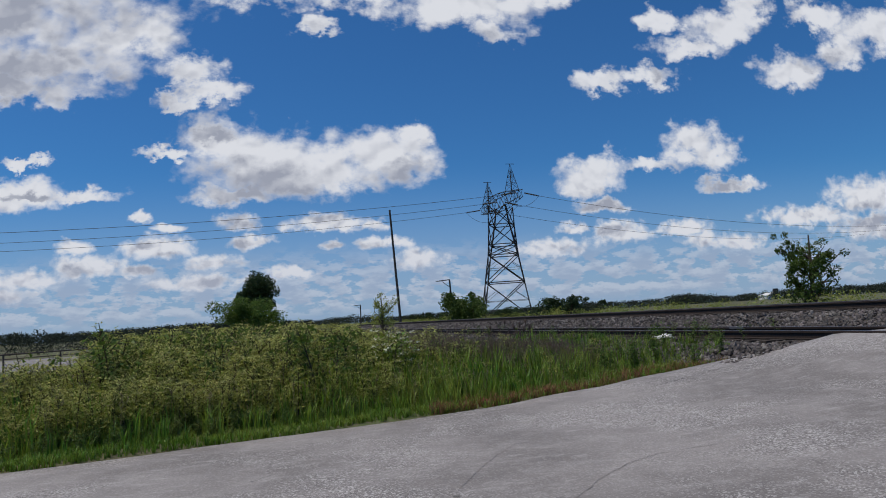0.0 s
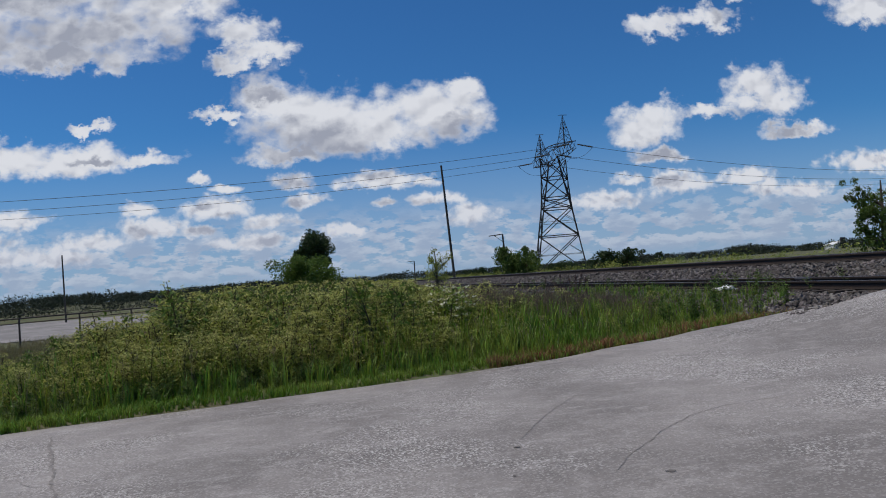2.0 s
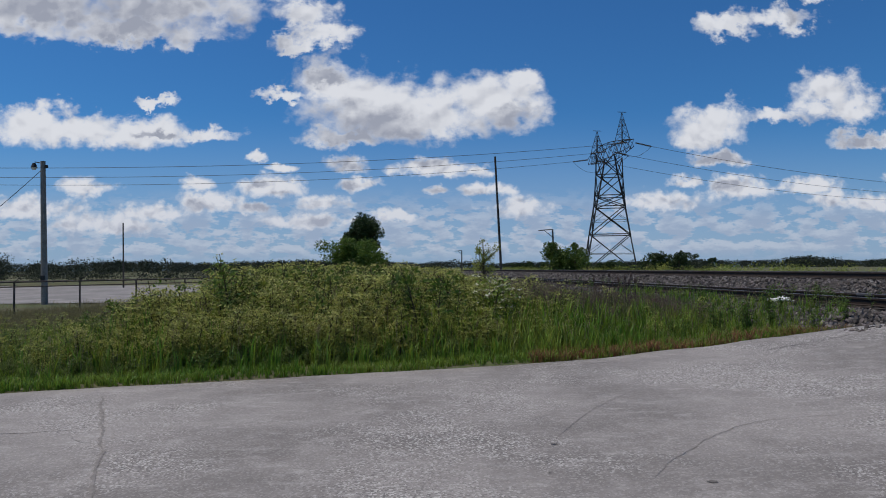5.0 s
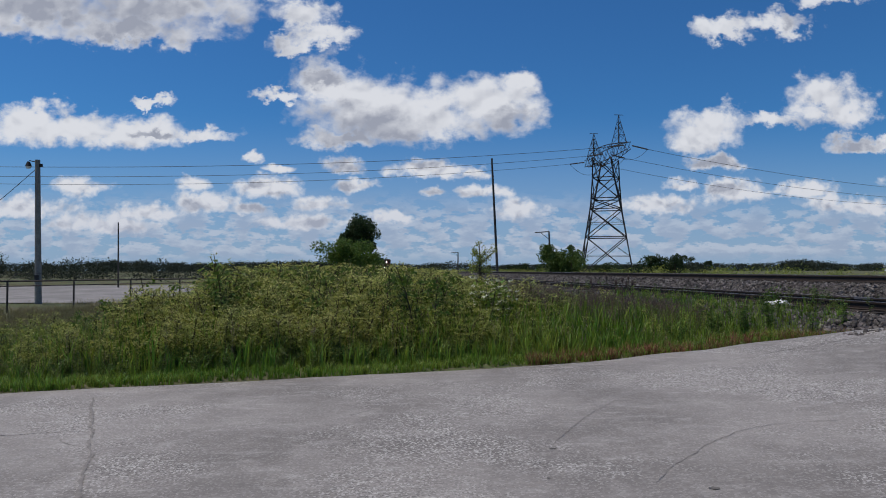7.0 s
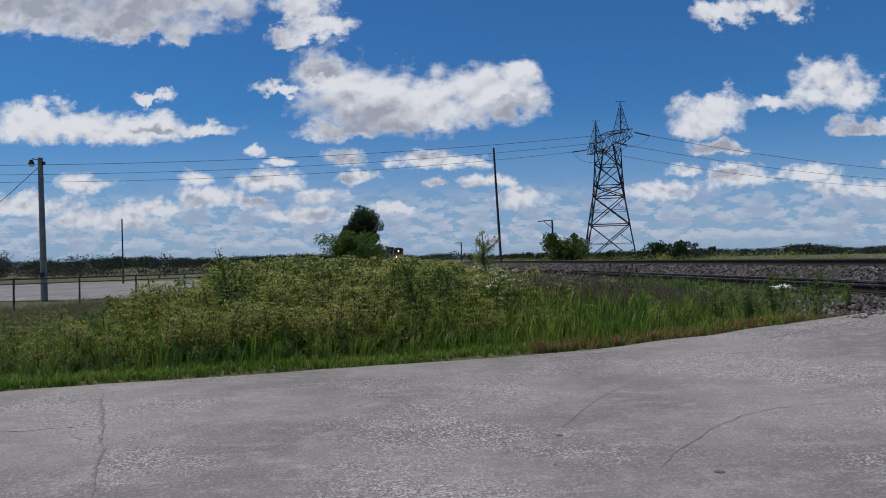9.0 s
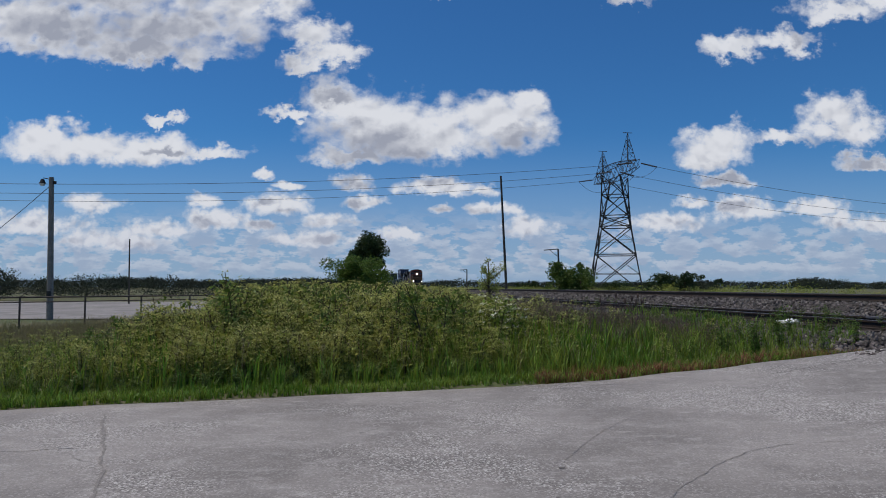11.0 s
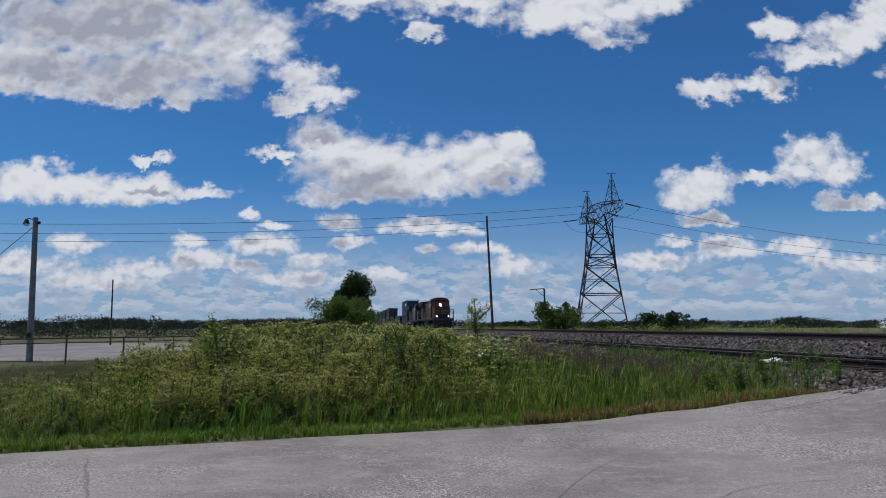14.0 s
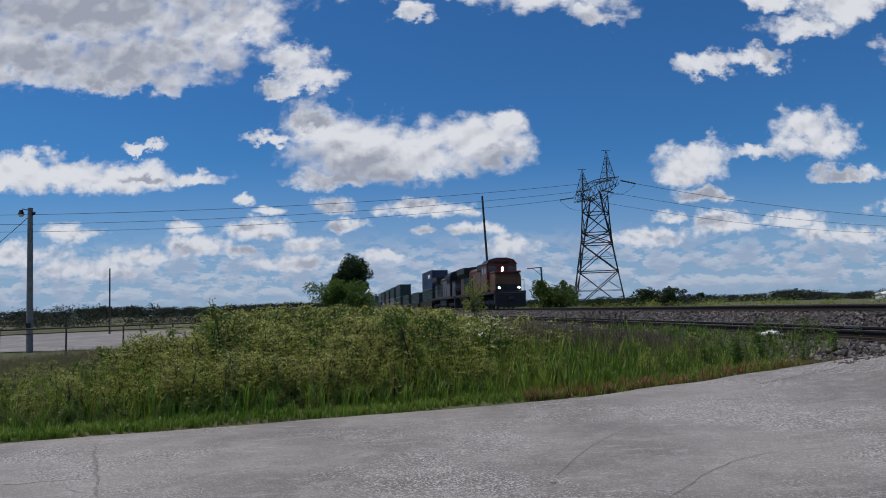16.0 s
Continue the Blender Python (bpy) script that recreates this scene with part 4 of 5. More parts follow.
def far_woods():
    rng = np.random.default_rng(50)
    n = 900
    q = rng.uniform(-1.15, 1.25, n)
    dist = rng.uniform(560, 900, n)
    swell = 0.5 + 0.5 * np.sin(q * 31 + 2 * np.sin(q * 11)) * np.sin(q * 13 + 1)
    hs = dist * np.clip(0.0068 + 0.0065 * swell * rng.uniform(0.4, 1.15, n) + 0.001 * (q < 0), 0.004, 0.0145) + 1.0
    build_woods("far_woods", "long uneven dark green line of distant trees", rng, np.sin(q) * dist, np.cos(q) * dist, hs, rng.uniform(0.6, 1.3, n) * (hs + 2), 260, 0.1, LEAF_FAR)
    n = 46
    u = rng.uniform(0.225, 0.40, n)
    y = rng.uniform(180, 230, n)
    build_woods("thicket", "dark thicket standing behind the tower", rng, u * y, y, rng.uniform(1.7, 3.6, n), rng.uniform(2, 4, n), 260, 0.1, LEAF_FAR)
    n = 110
    xs = rng.uniform(-130, -30, n)
    build_woods("hedge", "overgrown green hedge behind the yard", rng, xs, rng.uniform(100, 140, n), rng.uniform(0.6, 1.25, n) * (2.3 + 1.5 * np.sin(xs * 0.31) * np.sin(xs * 0.13 + 1)), rng.uniform(1.6, 5.5, n), 420, 0.06, LEAF_FAR)
    n = 260
    s = rng.uniform(20, 330, n)
    d = 28 + rng.uniform(0, 60, n) * (0.3 + s / 330)
    P = np.array([tuple(rail_place(a, b)) for a, b in zip(d, s)])
    build_woods("field_scrub", "low pale green scrub beyond the railway", rng, P[:, 0], P[:, 1], rng.uniform(1.2, 2.05, n), rng.uniform(0.9, 2.6, n), 240, 0.06, WEED)


far_woods()


def build_barn():
    t = empty("barn", Matrix.Translation((0.694 * 520, 520, 0.0)), "small white farm building with a dark silo, far off", "barn")
    body = prism(bmesh.new(), [(-8, 0), (8, 0), (8, 3.6), (0, 5.6), (-8, 3.6)], -6, 6)
    part("walls", body, WHITE, t)
    part("roof", prism(bmesh.new(), [(-8.4, 3.5), (0, 5.7), (8.4, 3.5), (8.4, 3.8), (0, 6.0), (-8.4, 3.8)], -6.4, 6.4), WHITE, t)
    part("silo", bar(bmesh.new(), (-2, -9, 0), (-2, -9, 9), 2.0, sides=16), BLACK, t)


build_barn()


# ---- weeds and grass ----
def tri_bar(a, b, r0, r1):
    """A three-sided stem."""
    a, b = np.array(a, float), np.array(b, float)
    w = b - a
    w /= np.linalg.norm(w) + 1e-9
    x = np.cross(w, (0.3, 0.9, 0.2))
    x /= np.linalg.norm(x)
    y = np.cross(w, x)
    ring = [(math.cos(q), math.sin(q)) for q in (0, 2.094, 4.189)]
    V = [a + (x * c + y * s) * r0 for c, s in ring] + [b + (x * c + y * s) * r1 for c, s in ring]
    F = []
    for i in range(3):
        j = (i + 1) % 3
        F += [(i, j, 3 + j), (i, 3 + j, 3 + i)]
    return np.array(V), np.array(F)


class Plant:
    def __init__(self):
        self.V, self.F, self.M, self.n = [], [], [], 0

    def add(self, V, F, m):
        self.V.append(np.asarray(V, float)), self.F.append(np.asarray(F) + self.n), self.M.append(np.full(len(F), m))
        self.n += len(V)

    def leaflets(self, rng, p, size, count, spread, m, flat=0.5):
        c = np.asarray(p) + rng.normal(0, 1, (count, 3)) * spread
        a = rng.normal(size=(count, 3)) * np.array([1, 1, flat])
        b = rng.normal(size=(count, 3)) * np.array([1, 1, flat])
        a /= np.linalg.norm(a, axis=1)[:, None] + 1e-9
        b /= np.linalg.norm(b, axis=1)[:, None] + 1e-9
        s = size * rng.uniform(0.6, 1.3, count)[:, None]
        self.add(np.stack([c, c + a * s, c + b * s * 0.6], 1).reshape(-1, 3), np.arange(count * 3).reshape(-1, 3), m)

    def done(self):
        return np.concatenate(self.V), np.concatenate(self.F), np.concatenate(self.M)


def tall_weed(seed):
    """An umbel-bearing weed one metre high: 0 stems, 1 leaves, 2 umbels."""
    rng = np.random.default_rng(seed)
    pl = Plant()
    lean = rng.normal(0, 0.07, 2)
    spine = [np.array([lean[0] * f * f, lean[1] * f * f, f * 0.93]) for f in (0, 0.35, 0.7, 1.0)]
    for i in range(3):
        pl.add(*tri_bar(spine[i], spine[i + 1], 0.015 - 0.004 * i, 0.011 - 0.0035 * i), 0)
    for k in range(12):
        f = rng.uniform(0.25, 0.98)
        q = rng.uniform(0, 6.28)
        a = np.array([lean[0] * f * f, lean[1] * f * f, f * 0.93])
        r = rng.uniform(0.10, 0.26) * (1.25 - 0.6 * f)
        b = a + np.array([math.cos(q) * r, math.sin(q) * r, rng.uniform(0.06, 0.22)])
        b[2] = min(b[2], 1.0)
        pl.add(*tri_bar(a, b, 0.005, 0.003), 0)
        if f > 0.55:
            pl.leaflets(rng, b, 0.034, 13, np.array([0.042, 0.042, 0.01]), 2, 0.4)
            pl.leaflets(rng, a * 0.4 + b * 0.6, 0.055, 8, 0.05, 1)
        else:
            pl.leaflets(rng, b, 0.07, 14, 0.07, 1)
    pl.leaflets(rng, spine[3] + np.array([0, 0, 0.02]), 0.036, 16, np.array([0.05, 0.05, 0.01]), 2, 0.4)
    for k in range(9):
        f = rng.uniform(0.05, 0.75)
        pl.leaflets(rng, np.array([lean[0] * f * f, lean[1] * f * f, f * 0.93]) + rng.normal(0, 0.05, 3), 0.07, 9, 0.06, 1)
    return pl.done()


def leafy_weed(seed):
    """A bushy herb: 0 stems, 1 leaves, 2 small flowers."""
    rng = np.random.default_rng(seed)
    pl = Plant()
    for k in range(6):
        q, r = rng.uniform(0, 6.28), rng.uniform(0.05, 0.3)
        tip = np.array([math.cos(q) * r, math.sin(q) * r, rng.uniform(0.6, 1.0)])
        pl.add(*tri_bar((0, 0, 0), tip, 0.008, 0.003), 0)
        for f in np.linspace(0.15, 1, 8):
            pl.leaflets(rng, tip * f, 0.095, 5, 0.06, 1)
        if k % 3 == 0:
            pl.leaflets(rng, tip, 0.04, 6, 0.035, 2)
    return pl.done()


def tuft(seed, blades=8, wide=0.02, splay=0.45):
    """A tuft of grass one metre high."""
    rng = np.random.default_rng(seed)
    pl = Plant()
    for k in range(blades):
        q, r = rng.uniform(0, 6.28), splay * rng.uniform(0.2, 1.0)
        h = rng.uniform(0.6, 1.0)
        base = np.array([rng.normal(0, 0.08), rng.normal(0, 0.08), 0])
        out = np.array([math.cos(q), math.sin(q), 0])
        sidew = np.array([-out[1], out[0], 0]) * wide
        m1 = base + out * r * 0.3 + np.array([0, 0, h * 0.6])
        tip = base + out * r + np.array([0, 0, h])
        pl.add([base - sidew, base + sidew, m1 + sidew * 0.7, m1 - sidew * 0.7, tip], [(0, 1, 2), (0, 2, 3), (3, 2, 4)], 0)
    return pl.done()


def seed_stalk(seed):
    """A dry stalk with a narrow brown head."""
    rng = np.random.default_rng(seed)
    pl = Plant()
    for k in range(4):
        b = np.array([rng.normal(0, 0.1), rng.normal(0, 0.1), 0.0])
        t = b + np.array([rng.normal(0, 0.12), rng.normal(0, 0.12), rng.uniform(0.75, 1.0)])
        pl.add(*tri_bar(b, t, 0.004, 0.002), 0)
        pl.leaflets(rng, t, 0.04, 7, np.array([0.012, 0.012, 0.05]), 0, 2.0)
    return pl.done()


def ground_z(x, y):
    return land_height(x, y) + 0.03 * np.sin(x * 1.7) * np.sin(y * 1.3)


def strew(name, label, category, protos, mats, x, y, scale, rng, widen=1.0, sink=0.02):
    """All plants of a kind as one mesh."""
    Vs, Fs, Ms, n = [], [], [], 0
    which = rng.integers(0, len(protos), len(x))
    z = ground_z(x, y) - sink
    ang = rng.uniform(0, 6.28, len(x))
    for k, (V, F, M) in enumerate(protos):
        i = np.nonzero(which == k)[0]
        if not len(i):
            continue
        c, s = np.cos(ang[i])[:, None], np.sin(ang[i])[:, None]
        sc = scale[i][:, None]
        wx = np.minimum(sc, 1.2) * widen if widen != 1.0 else sc
        X = (V[:, 0] * c - V[:, 1] * s) * wx + x[i][:, None]
        Y = (V[:, 0] * s + V[:, 1] * c) * wx + y[i][:, None]
        Z = V[:, 2] * sc + z[i][:, None]
        Vs.append(np.stack([X, Y, Z], -1).reshape(-1, 3))
        Fs.append((F[None] + (np.arange(len(i)) * len(V))[:, None, None]).reshape(-1, 3) + n)
        Ms.append(np.tile(M, len(i)))
        n += len(i) * len(V)
    me = np_mesh(name, np.concatenate(Vs), np.concatenate(Fs), mats, np.concatenate(Ms))
    return tagged(new(name, me), label, category, kind="stuff")


def weed_height(x, y):
    """How tall the growth stands: a high bank of weeds ahead, lower towards the yard and the tracks."""
    return np.interp(x, [-22, -14, -10, -8.0, -6.4, -5.1, -3.8, -1.1, 0.2, 1.5, 2.9, 4.2, 5.5, 6.8, 8.2, 9.5], [0.4, 0.48, 0.58, 0.7, 0.98, 1.46, 1.66, 1.6, 1.5, 1.38, 1.25, 1.05, 0.8, 0.62, 0.52, 0.45])


def field(rng, n, y0, y1, x0=-24.0, x1=10.0):
    """Random places on the overgrown land between road, fence and tracks."""
    y = y0 + (y1 - y0) * rng.uniform(0, 1, n) ** 1.3
    x = rng.uniform(x0, x1, n) * np.clip(y / 16, 0.7, 1.6)
    d, s = track_coords(x, y)
    edge = road_edge(d)
    ok = (s > edge + 0.12) & (d < np.where(s > 12.4, 10.5, 9.3)) & ((x > -21.5 + (y - 35) * 0.63) | (y < 30))
    return x[ok], y[ok], d[ok], (s - edge)[ok]


def build_weeds():
    rng = np.random.default_rng(70)
    tall = [tall_weed(100 + i) for i in range(7)]
    x, y, d, off = field(rng, 6800, 10, 27, -11, 6.5)
    patch = 0.5 + 0.5 * np.sin(x * 2.1 + 1.3 * np.sin(y * 1.1)) * np.cos(y * 1.7 + x * 0.6)
    keep = (off > 1.3) & (rng.uniform(0, 1, len(x)) < 0.35 + 0.65 * patch) & (rng.uniform(0, 1, len(x)) < np.interp(x, [-11, -7, -5.2, -3.8, 1, 2.2, 4], [0.03, 0.12, 0.4, 1.0, 0.85, 0.25, 0.04]))
    x, y, off = x[keep], y[keep], off[keep]
    h = weed_height(x, y) * rng.choice([0.62, 0.75, 0.88, 1.0, 1.07], len(x), p=[0.25, 0.3, 0.25, 0.15, 0.05])* rng.uniform(0.94, 1.05, len(x)) * np.clip(0.3 + off * 0.17, 0.3, 1)
    strew("tall_weeds", "tall yellow-green weeds with cream umbels on the bank", "weeds", tall, [STEM, WEED, UMBEL], x, y, h, rng)
    herbs = [leafy_weed(200 + i) for i in range(5)]
    x, y, d, off = field(rng, 8200, 9, 23)
    keep = (off > 0.7) & (rng.uniform(0, 1, len(x)) < np.interp(x, [-22, -6, 1, 3, 10], [0.8, 0.7, 0.5, 0.35, 0.35]))
    x, y, off = x[keep], y[keep], off[keep]
    h = weed_height(x, y) * rng.uniform(0.3, 0.68, len(x)) * np.clip(0.2 + off * 0.17, 0.2, 1)
    strew("leafy_weeds", "dense mixed dark green leafy weeds", "weeds", herbs, [STEM, HERB, UMBEL], x, y, h, rng)
    grass = [tuft(300 + i) for i in range(6)]
    x, y, d, off = field(rng, 17000, 9, 26)
    keep = (off > 0.5) & (rng.uniform(0, 1, len(x)) < np.interp(x, [-22, -8, -1, 1.5, 10], [0.3, 0.16, 0.2, 1.0, 1.0]))
    x, y, off = x[keep], y[keep], off[keep]
    h = weed_height(x, y) * rng.uniform(0.4, 0.88, len(x)) * np.clip(0.25 + off * 0.25, 0.25, 1)
    strew("long_grass", "long bright green grass", "grass", grass, [GRASS], x, y, h, rng)
    x, y, d, off = field(rng, 20000, 13, 42, -26, -6)
    y2 = y > 15
    strew("meadow_grass", "dull olive and straw meadow grass before the fence", "grass", [seed_stalk(520), tuft(521, 9, 0.01, 0.5), seed_stalk(522), tuft(523, 7, 0.012, 0.6)], [MEADOW], x[y2], y[y2], rng.uniform(0.3, 0.62, y2.sum()), rng)
    short = [tuft(400 + i, 8, 0.03, 0.6) for i in range(4)]
    x, y, d, off = field(rng, 60000, 8.5, 16)
    keep = off < rng.uniform(0.2, 2.2, len(x))
    x, y, off = x[keep], y[keep], off[keep]
    strew("verge_grass", "short green grass along the road's edge", "grass", short, [GRASS], x, y, rng.uniform(0.06, 0.2, len(x)), rng)
    keep = (x > 1.6) & (off < rng.uniform(0.1, 1.1, len(x))) & (rng.uniform(0, 1, len(x)) < 0.6)
    strew("red_weeds", "low reddish-brown weeds along the road's edge", "weeds", short, [RED_WEED], x[keep], y[keep], rng.uniform(0.1, 0.28, keep.sum()), rng)
    dry = [seed_stalk(500 + i) for i in range(4)]
    x, y, d, off = field(rng, 8500, 10, 38)
    keep = (off > 1.0) & (rng.uniform(0, 1, len(x)) < np.interp(x, [-30, -11, -8, 0, 2, 10], [1.0, 0.6, 0.2, 0.15, 0.4, 0.2]))
    x, y = x[keep], y[keep]
    strew("dry_grass", "dry straw-coloured seeding grass", "grass", dry, [DRY], x, y, weed_height(x, y) * rng.uniform(0.5, 0.95, len(x)) * np.clip(0.35 + 0.16 * off[keep], 0.3, 1), rng)


build_weeds()


# ---- ballast ----
def build_ballast():
    rng = np.random.default_rng(90)
    phi = (1 + 5 ** 0.5) / 2
    base = np.array([(-1, phi, 0), (1, phi, 0), (-1, -phi, 0), (1, -phi, 0), (0, -1, phi), (0, 1, phi), (0, -1, -phi), (0, 1, -phi), (phi, 0, -1), (phi, 0, 1), (-phi, 0, -1), (-phi, 0, 1)]) / 1.9
    faces = np.array([(0, 11, 5), (0, 5, 1), (0, 1, 7), (0, 7, 10), (0, 10, 11), (1, 5, 9), (5, 11, 4), (11, 10, 2), (10, 7, 6), (7, 1, 8), (3, 9, 4), (3, 4, 2), (3, 2, 6), (3, 6, 8), (3, 8, 9), (4, 9, 5), (2, 4, 11), (6, 2, 10), (8, 6, 7), (9, 8, 1)])
    n = 27000
    s = 10.9 + 75 * rng.uniform(0, 1, n) ** 1.9
    d = rng.choice([0, 1, 2], n, p=[0.22, 0.2, 0.58])
    d = np.where(d == 0, rng.uniform(9.0, 11.2, n), np.where(d == 1, rng.uniform(11.0, 13.6, n), rng.uniform(13.2, 15.5, n)))
    x = d * ACROSS.x + s * ALONG.x
    y = d * ACROSS.y + s * ALONG.y
    z = land_height(x, y)
    r = rng.uniform(0.024, 0.066, n) * (1 + s / 90)
    jit = rng.uniform(0.65, 1.3, (n, 12, 1))
    V = base[None] * jit * r[:, None, None] * rng.uniform(0.7, 1.2, (n, 1, 3)) + np.stack([x, y, z + r * 0.3], 1)[:, None, :]
    F = faces[None] + (np.arange(n) * 12)[:, None, None]
    me = np_mesh("ballast", V.reshape(-1, 3), F.reshape(-1, 3), [GRAVEL])
    tagged(new("ballast", me), "grey crushed stone ballast heaped round the tracks", "ballast", kind="stuff")
    # bed of stone under the loose pieces
    ss, dd = np.concatenate([np.arange(10.6, 60, 0.5), np.arange(60, 520, 6)]), np.array([9.2, 9.6, 10.1, 11, 12, 13, 13.5, 13.8, 14.1, 14.4, 15.1, 15.9, 16.8, 17.7, 18.7, 20.0])
    gd, gs = np.meshgrid(dd, ss)
    X, Y = gd * ACROSS.x + gs * ALONG.x, gd * ACROSS.y + gs * ALONG.y
    Vb = np.stack([X, Y, land_height(X, Y) + 0.012 + 0.03 * np.sin(X * 1.7) * np.sin(Y * 1.3)], -1).reshape(-1, 3)
    i = np.arange(len(ss) - 1)[:, None] * len(dd) + np.arange(len(dd) - 1)
    Fb = np.stack([i, i + 1, i + 1 + len(dd), i + len(dd)], -1).reshape(-1, 4)
    tagged(new("ballast_bed", np_mesh("ballast_bed", Vb, Fb, [BED])), "grey stone bank under the railway tracks", "ballast bed", kind="structure")


build_ballast()


def build_litter():
    """A scrap of white cloth or foam by the near rail, a joint bar on the rail."""
    bm = bmesh.new()
    bmesh.ops.create_icosphere(bm, subdivisions=3, radius=1)
    for v in bm.verts:
        v.co *= 0.75 + 0.5 * noise.noise(v.co * 1.7)
        v.co = Vector((v.co.x * 0.26, v.co.y * 0.4, v.co.z * 0.14))
    ob = part("litter", bm, WHITE, smooth_faces=True)
    ob.matrix_world = Matrix.Translation(rail_place(11.1, 16.2, 0.69)) @ Matrix.Rotation(0.5, 4, "Z")
    tagged(ob, "crumpled white scrap lying beside the near rail", "litter")
    ob = part("rail_anchor_plate", box(bmesh.new(), 0, 0, 0, 0.09, 0.55, 0.07, 0.015), GREY)
    ob.matrix_world = Matrix.Translation(rail_place(12.955, 15.5, 0.85)) @ Matrix.Rotation(TURN, 4, "Z")
    tagged(ob, "pale grey steel joint plate on a rail", "joint plate")


build_litter()


def build_cracks():
    """Cracks and stains in the road, as thin dark strips let into it."""
    rng = random.Random(8)
    lines = ([(-4.17, 8.61), (-3.73, 7.67), (-3.26, 6.75), (-2.87, 5.84), (-2.67, 5.37), (-2.48, 4.94), (-2.2, 4.2)],
             [(1.13, 6.24), (1.28, 6.6), (1.49, 6.94), (1.65, 7.26), (2.17, 8.09), (2.6, 8.5)],
             [(1.67, 5.04), (1.9, 5.39), (2.2, 5.76), (2.59, 6.18), (2.89, 6.46), (3.41, 6.74), (4.2, 6.79)],
             [(1.7, 10.51), (2.26, 10.7), (2.86, 10.96)],
             [(5.4, 11.16), (5.98, 11.39), (6.72, 11.7), (7.39, 11.84)],
             [(-5.2, 6.6), (-4.3, 6.68), (-4.0, 6.72), (-3.72, 6.82), (-3.33, 6.82)])
    for k, pts in enumerate(lines):
        bm = bmesh.new()
        fine = []
        for a, b in zip(pts, pts[1:]):
            n = max(2, int(math.dist(a, b) / 0.05))
            fine += [(a[0] + (b[0] - a[0]) * i / n, a[1] + (b[1] - a[1]) * i / n) for i in range(n)]
        prev = None
        wob, wide = 0.0, (0.022, 0.005, 0.006, 0.012, 0.016, 0.012)[k]
        for i, (x, y) in enumerate(fine):
            a, b = Vector(fine[max(0, i - 1)]), Vector(fine[min(len(fine) - 1, i + 1)])
            side = Vector((-(b - a).y, (b - a).x)).normalized()
            wob = wob * 0.85 + rng.uniform(-0.012, 0.012)
            w = wide * rng.uniform(0.25, 1.0) * min(1, i / 4 + 0.2, (len(fine) - i) / 4)
            row = []
            for e in (-w, w):
                px, py = x + side.x * (wob + e), y + side.y * (wob + e)
                d, _ = track_coords(px, py)
                row.append(bm.verts.new((px, py, float(road_height(d)) + 0.005)))
            if prev:
                bm.faces.new((prev[0], prev[1], row[1], row[0]))
            prev = row
        bmesh.ops.recalc_face_normals(bm, faces=bm.faces)
        part("crack", bm, (SEAM, SEAM, SEAM, TAR, TAR, PALE)[k], bpy.data.objects["road"])
    for x, y, r, m in ((1.08, 6.05, 0.022, TAR), (2.04, 4.91, 0.03, TAR), (-0.55, 7.0, 0.012, TAR), (0.9, 5.2, 0.01, TAR)):
        bm = bmesh.new()
        d, _ = track_coords(x, y)
        ring = [bm.verts.new((x + 1.5 * r * rng.uniform(0.6, 1.2) * math.cos(q), y + r * rng.uniform(0.6, 1.2) * math.sin(q), float(road_height(d)) + 0.006)) for q in np.linspace(0, 6.1, 13)]
        bm.faces.new(ring)
        part("stain", bm, m, bpy.data.objects["road"])


TAR = material("crack_filling", (0.10, 0.092, 0.085), 0.9, (0.16, 0.148, 0.137), 12.0, None, 40.0)
PALE = material("pale_scuffed_stone", (0.40, 0.375, 0.35), 0.9, (0.32, 0.30, 0.28), 9.0, (0.45, 0.42, 0.4), 50.0)
SEAM = material("worn_seam", (0.20, 0.184, 0.172), 0.9, (0.27, 0.25, 0.235), 9.0, None, 40.0)
build_cracks()


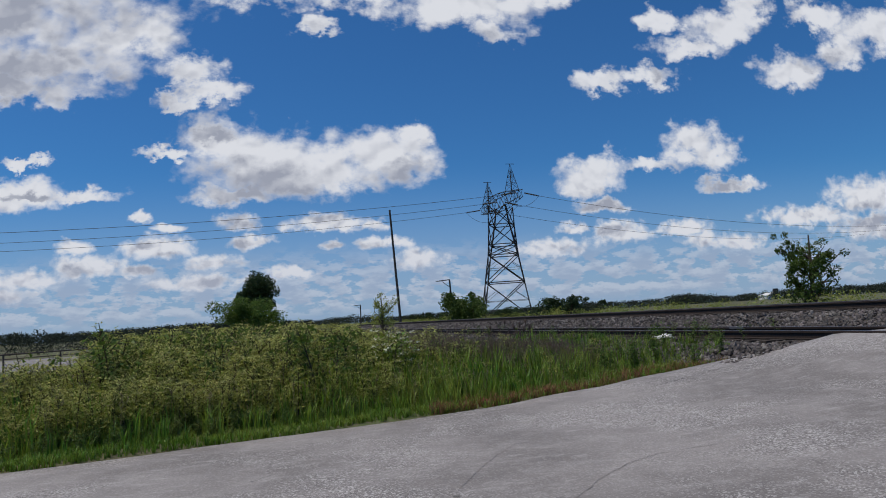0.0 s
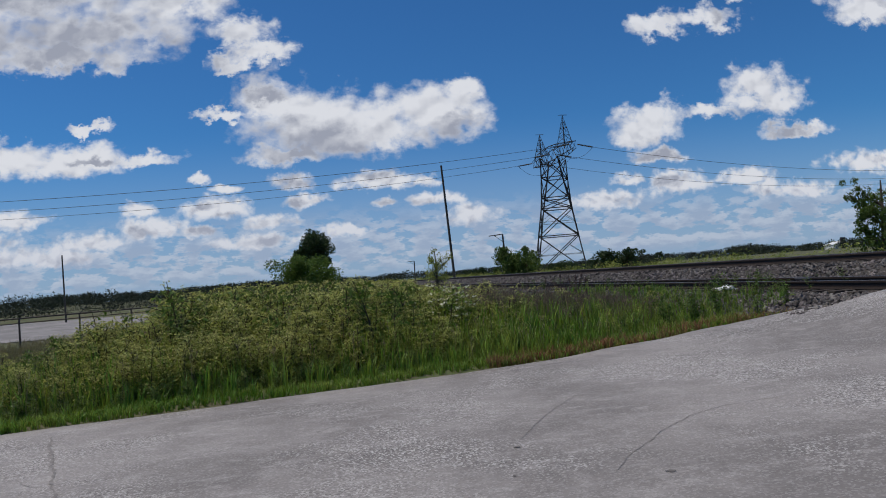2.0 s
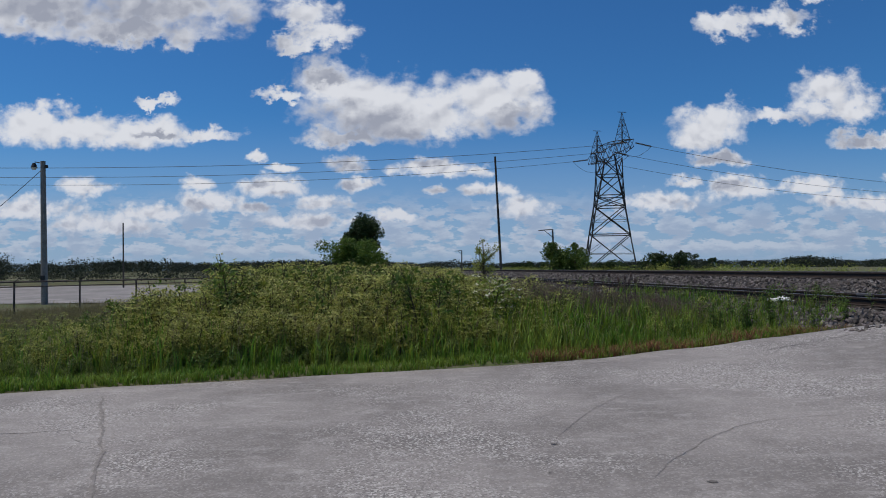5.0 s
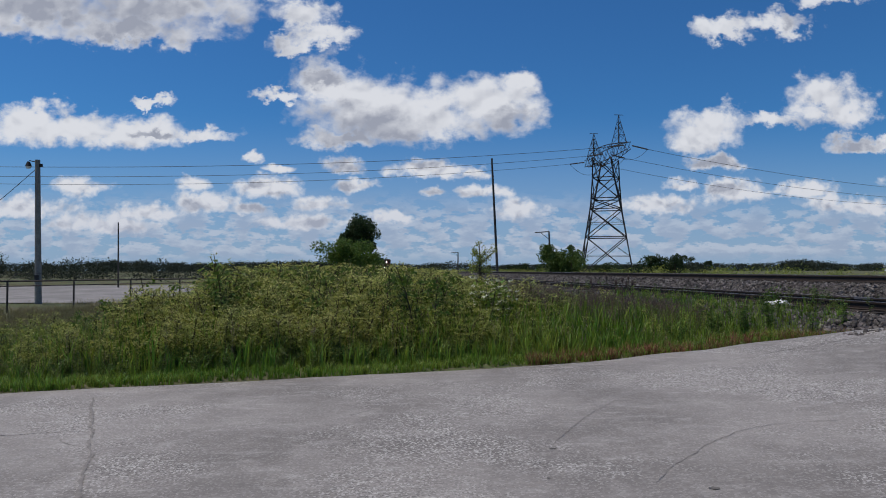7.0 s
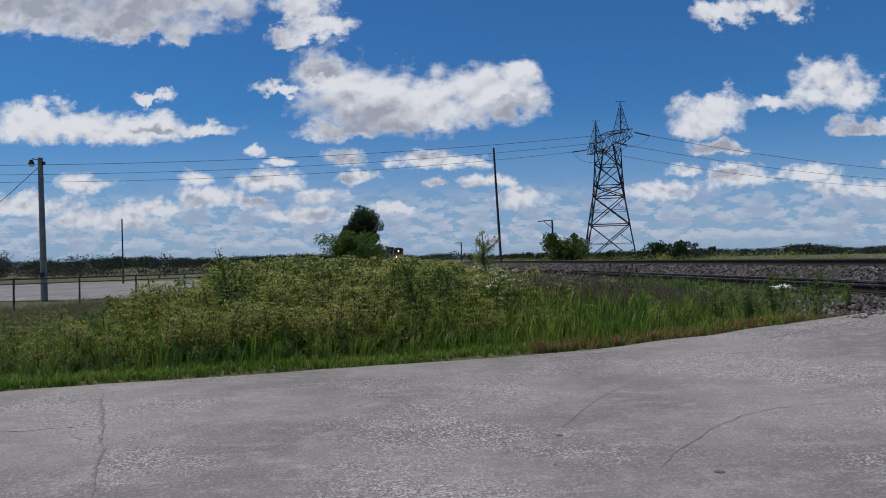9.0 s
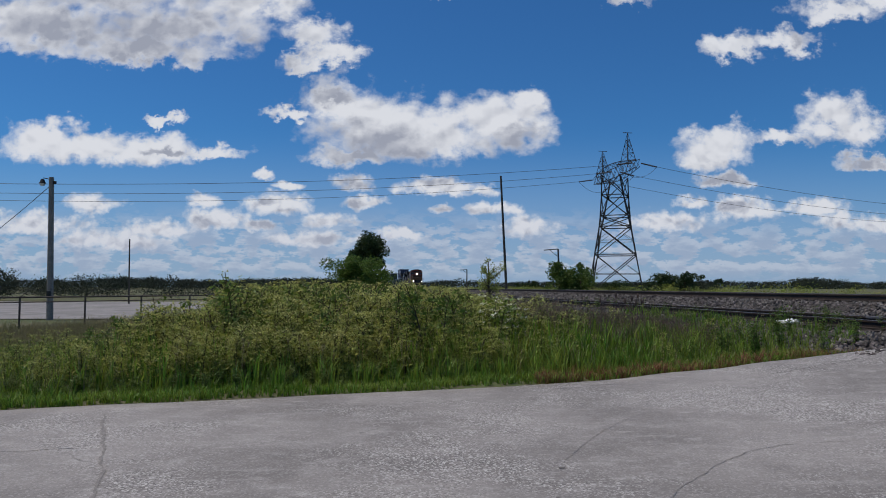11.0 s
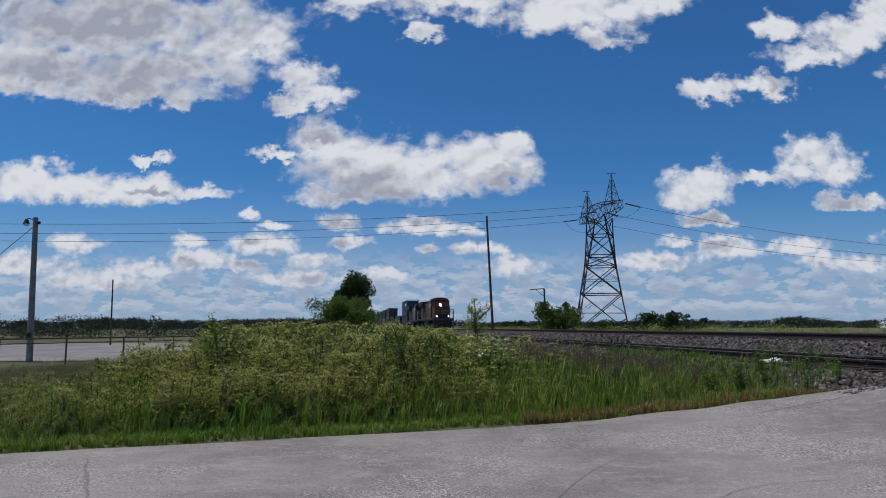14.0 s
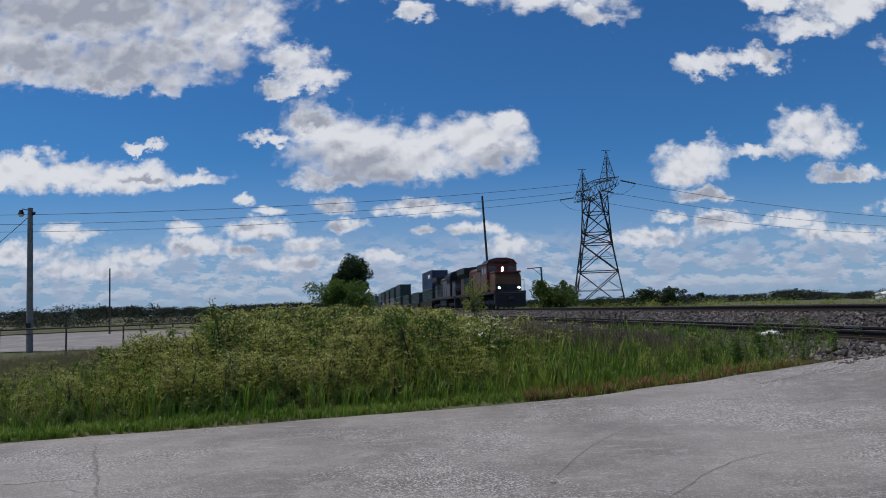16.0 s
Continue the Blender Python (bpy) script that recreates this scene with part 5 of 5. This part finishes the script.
def build_special_weeds():
    rng = np.random.default_rng(95)
    TEASEL = material("dry_dark_seed_heads", (0.07, 0.05, 0.045), 0.9, (0.11, 0.075, 0.06), 3.0)
    for x, y, h in ((4.35, 16.8, 1.38), (4.6, 17.1, 1.24), (4.78, 16.9, 1.3), (4.95, 17.2, 1.36), (4.7, 16.6, 1.18), (5.05, 16.9, 1.22), (4.1, 17.4, 1.25)):
        z = float(ground_z(x, y))
        bm = bmesh.new()
        tip = Vector((x + rng.normal(0, 0.05), y, h))
        bar(bm, (x, y, z - 0.03), tip, 0.008, 0.005, 5)
        for k in range(3):
            e = Vector((x, y, z)).lerp(tip, rng.uniform(0.5, 0.85))
            f = e + Vector((rng.normal(0, 0.1), rng.normal(0, 0.08), rng.uniform(0.08, 0.2)))
            bar(bm, e, f, 0.005, 0.004, 4)
            bar(bm, f - Vector((0, 0, 0.01)), f + Vector((0, 0, 0.06)), 0.02, 0.008, 6)
        bar(bm, tip - Vector((0, 0, 0.04)), tip + Vector((0, 0, 0.03)), 0.022, 0.032, 7)
        bar(bm, tip + Vector((0, 0, 0.03)), tip + Vector((0, 0, 0.09)), 0.032, 0.01, 7)
        ob = part("teasel", bm, TEASEL)
        tagged(ob, "dry dark brown teasel stalk with seed heads", "teasel", "teasels in the grass")
    # a weed with large white umbels, and long dark-stemmed ones over the bank
    n = 9
    x, y = 1.2 + rng.normal(0, 0.28, n), 14.3 + rng.normal(0, 0.3, n)
    strew("white_umbel_weeds", "weeds with large white umbels among the grass", "weeds", [white_weed(700), white_weed(701), white_weed(702)], [STEM, GRASS, WHITE_UMBEL], x, y, rng.uniform(1.15, 1.5, n), rng)
    x, y = rng.uniform(-7.5, 0.6, 120), rng.uniform(12.4, 18, 120)
    strew("dark_stemmed_weeds", "tall dark-stemmed feathery weeds rising from the bank", "weeds", [white_weed(710 + i, 0.03) for i in range(4)], [DARK_STEM, LEAF, UMBEL], x, y, weed_height(x, y) * rng.uniform(0.7, 1.13, 120), rng)
    x, y = rng.uniform(4.6, 9.2, 26), rng.uniform(13.2, 17.5, 26)
    d, s = track_coords(x, y)
    ok = (d < 10.4) & (s > road_edge(d) + 0.5)
    strew("dock_weeds", "dark leafy weeds at the foot of the ballast", "weeds", [leafy_weed(720), leafy_weed(721)], [STEM, LEAF, RED_WEED], x[ok], y[ok], rng.uniform(0.35, 0.75, ok.sum()), rng)
    # weeds growing between the near rails
    d, s = np.concatenate([rng.uniform(10.4, 13.4, 46), rng.normal(12.75, 0.25, 8)]), np.concatenate([rng.uniform(13.0, 34, 46), rng.normal(16.6, 0.3, 8)])
    x, y = d * ACROSS.x + s * ALONG.x, d * ACROSS.y + s * ALONG.y
    strew("track_weeds", "small thin weeds growing between rails and ties", "weeds", [leafy_weed(740), seed_stalk(741), white_weed(742, 0.02)], [STEM, HERB, HERB], x, y, rng.uniform(0.25, 0.6, 54), rng)
    # dry purple-brown grass before the tracks
    x, y = rng.uniform(1.6, 6.5, 300), rng.uniform(14.5, 19, 300)
    d, s = track_coords(x, y)
    ok = (d < 10.3) & (s > road_edge(d) + 2)
    strew("seeding_grass", "dull purple-brown seeding grass near the tracks", "grass", [seed_stalk(730 + i) for i in range(3)], [PURPLE], x[ok], y[ok], (weed_height(x, y) * rng.uniform(0.8, 1.0, 300))[ok], rng)


def white_weed(seed, umbel=0.06):
    """A tall weed with dark stem and broad umbels."""
    rng = np.random.default_rng(seed)
    pl = Plant()
    bend = rng.normal(0, 0.1, 2)
    at = lambda f: np.array([bend[0] * f * f, bend[1] * f * f, f * 0.96])
    for i in range(4):
        pl.add(*tri_bar(at(i / 4), at((i + 1) / 4), 0.016 - 0.003 * i, 0.013 - 0.003 * i), 0)
    for k in range(11):
        f, q = rng.uniform(0.3, 1.0), rng.uniform(0, 6.28)
        r = rng.uniform(0.08, 0.24)
        b = at(f) + np.array([math.cos(q) * r, math.sin(q) * r, rng.uniform(0.02, 0.14)])
        pl.add(*tri_bar(at(f * 0.92), b, 0.005, 0.003), 0)
        pl.leaflets(rng, b, umbel * 0.7, 10, np.array([umbel, umbel, 0.008]) * 0.6, 2, 0.3)
        for g in (0.35, 0.7):
            pl.leaflets(rng, at(f * 0.92) * (1 - g) + b * g - np.array([0, 0, 0.04]), 0.07, 6, 0.035, 1)
    return pl.done()


WHITE_UMBEL = material("white_umbels", (0.78, 0.78, 0.62), 0.8, (0.68, 0.68, 0.45), 2.0, vary=0.3, through_light=0.3)
DARK_STEM = material("dark_weed_stems", (0.05, 0.045, 0.03), 0.8, (0.08, 0.07, 0.035), 2.0, vary=0.4)
PURPLE = material("purple_brown_grass", (0.20, 0.135, 0.11), 0.8, (0.14, 0.12, 0.07), 0.8, vary=0.6, through_light=0.3)
build_special_weeds()

# far pylons on the same line
_tower = bpy.data.objects["transmission_tower"]
for _u, _y in ((0.597, 2600.0), (-0.64, 2500.0), (0.5, 3100.0)):
    copy_thing(_tower, Matrix.Translation((_u * _y, _y, 0.0)))


def motions():
    """The train runs towards the camera at 22.5 m/s."""
    turn = Matrix.Rotation(TURN, 4, "Z")
    for thing, back, up in TRAIN:
        rows = []
        for k in range(17):
            s = 61.3 + 21.4 * (16 - k) + back
            rows.append((k, Matrix.Translation(rail_place(FAR_D, s, FAR_TOP + up - 0.0037 * min(max(s - 80, 0), 300))) @ turn))
        walk(thing, rows)


motions()
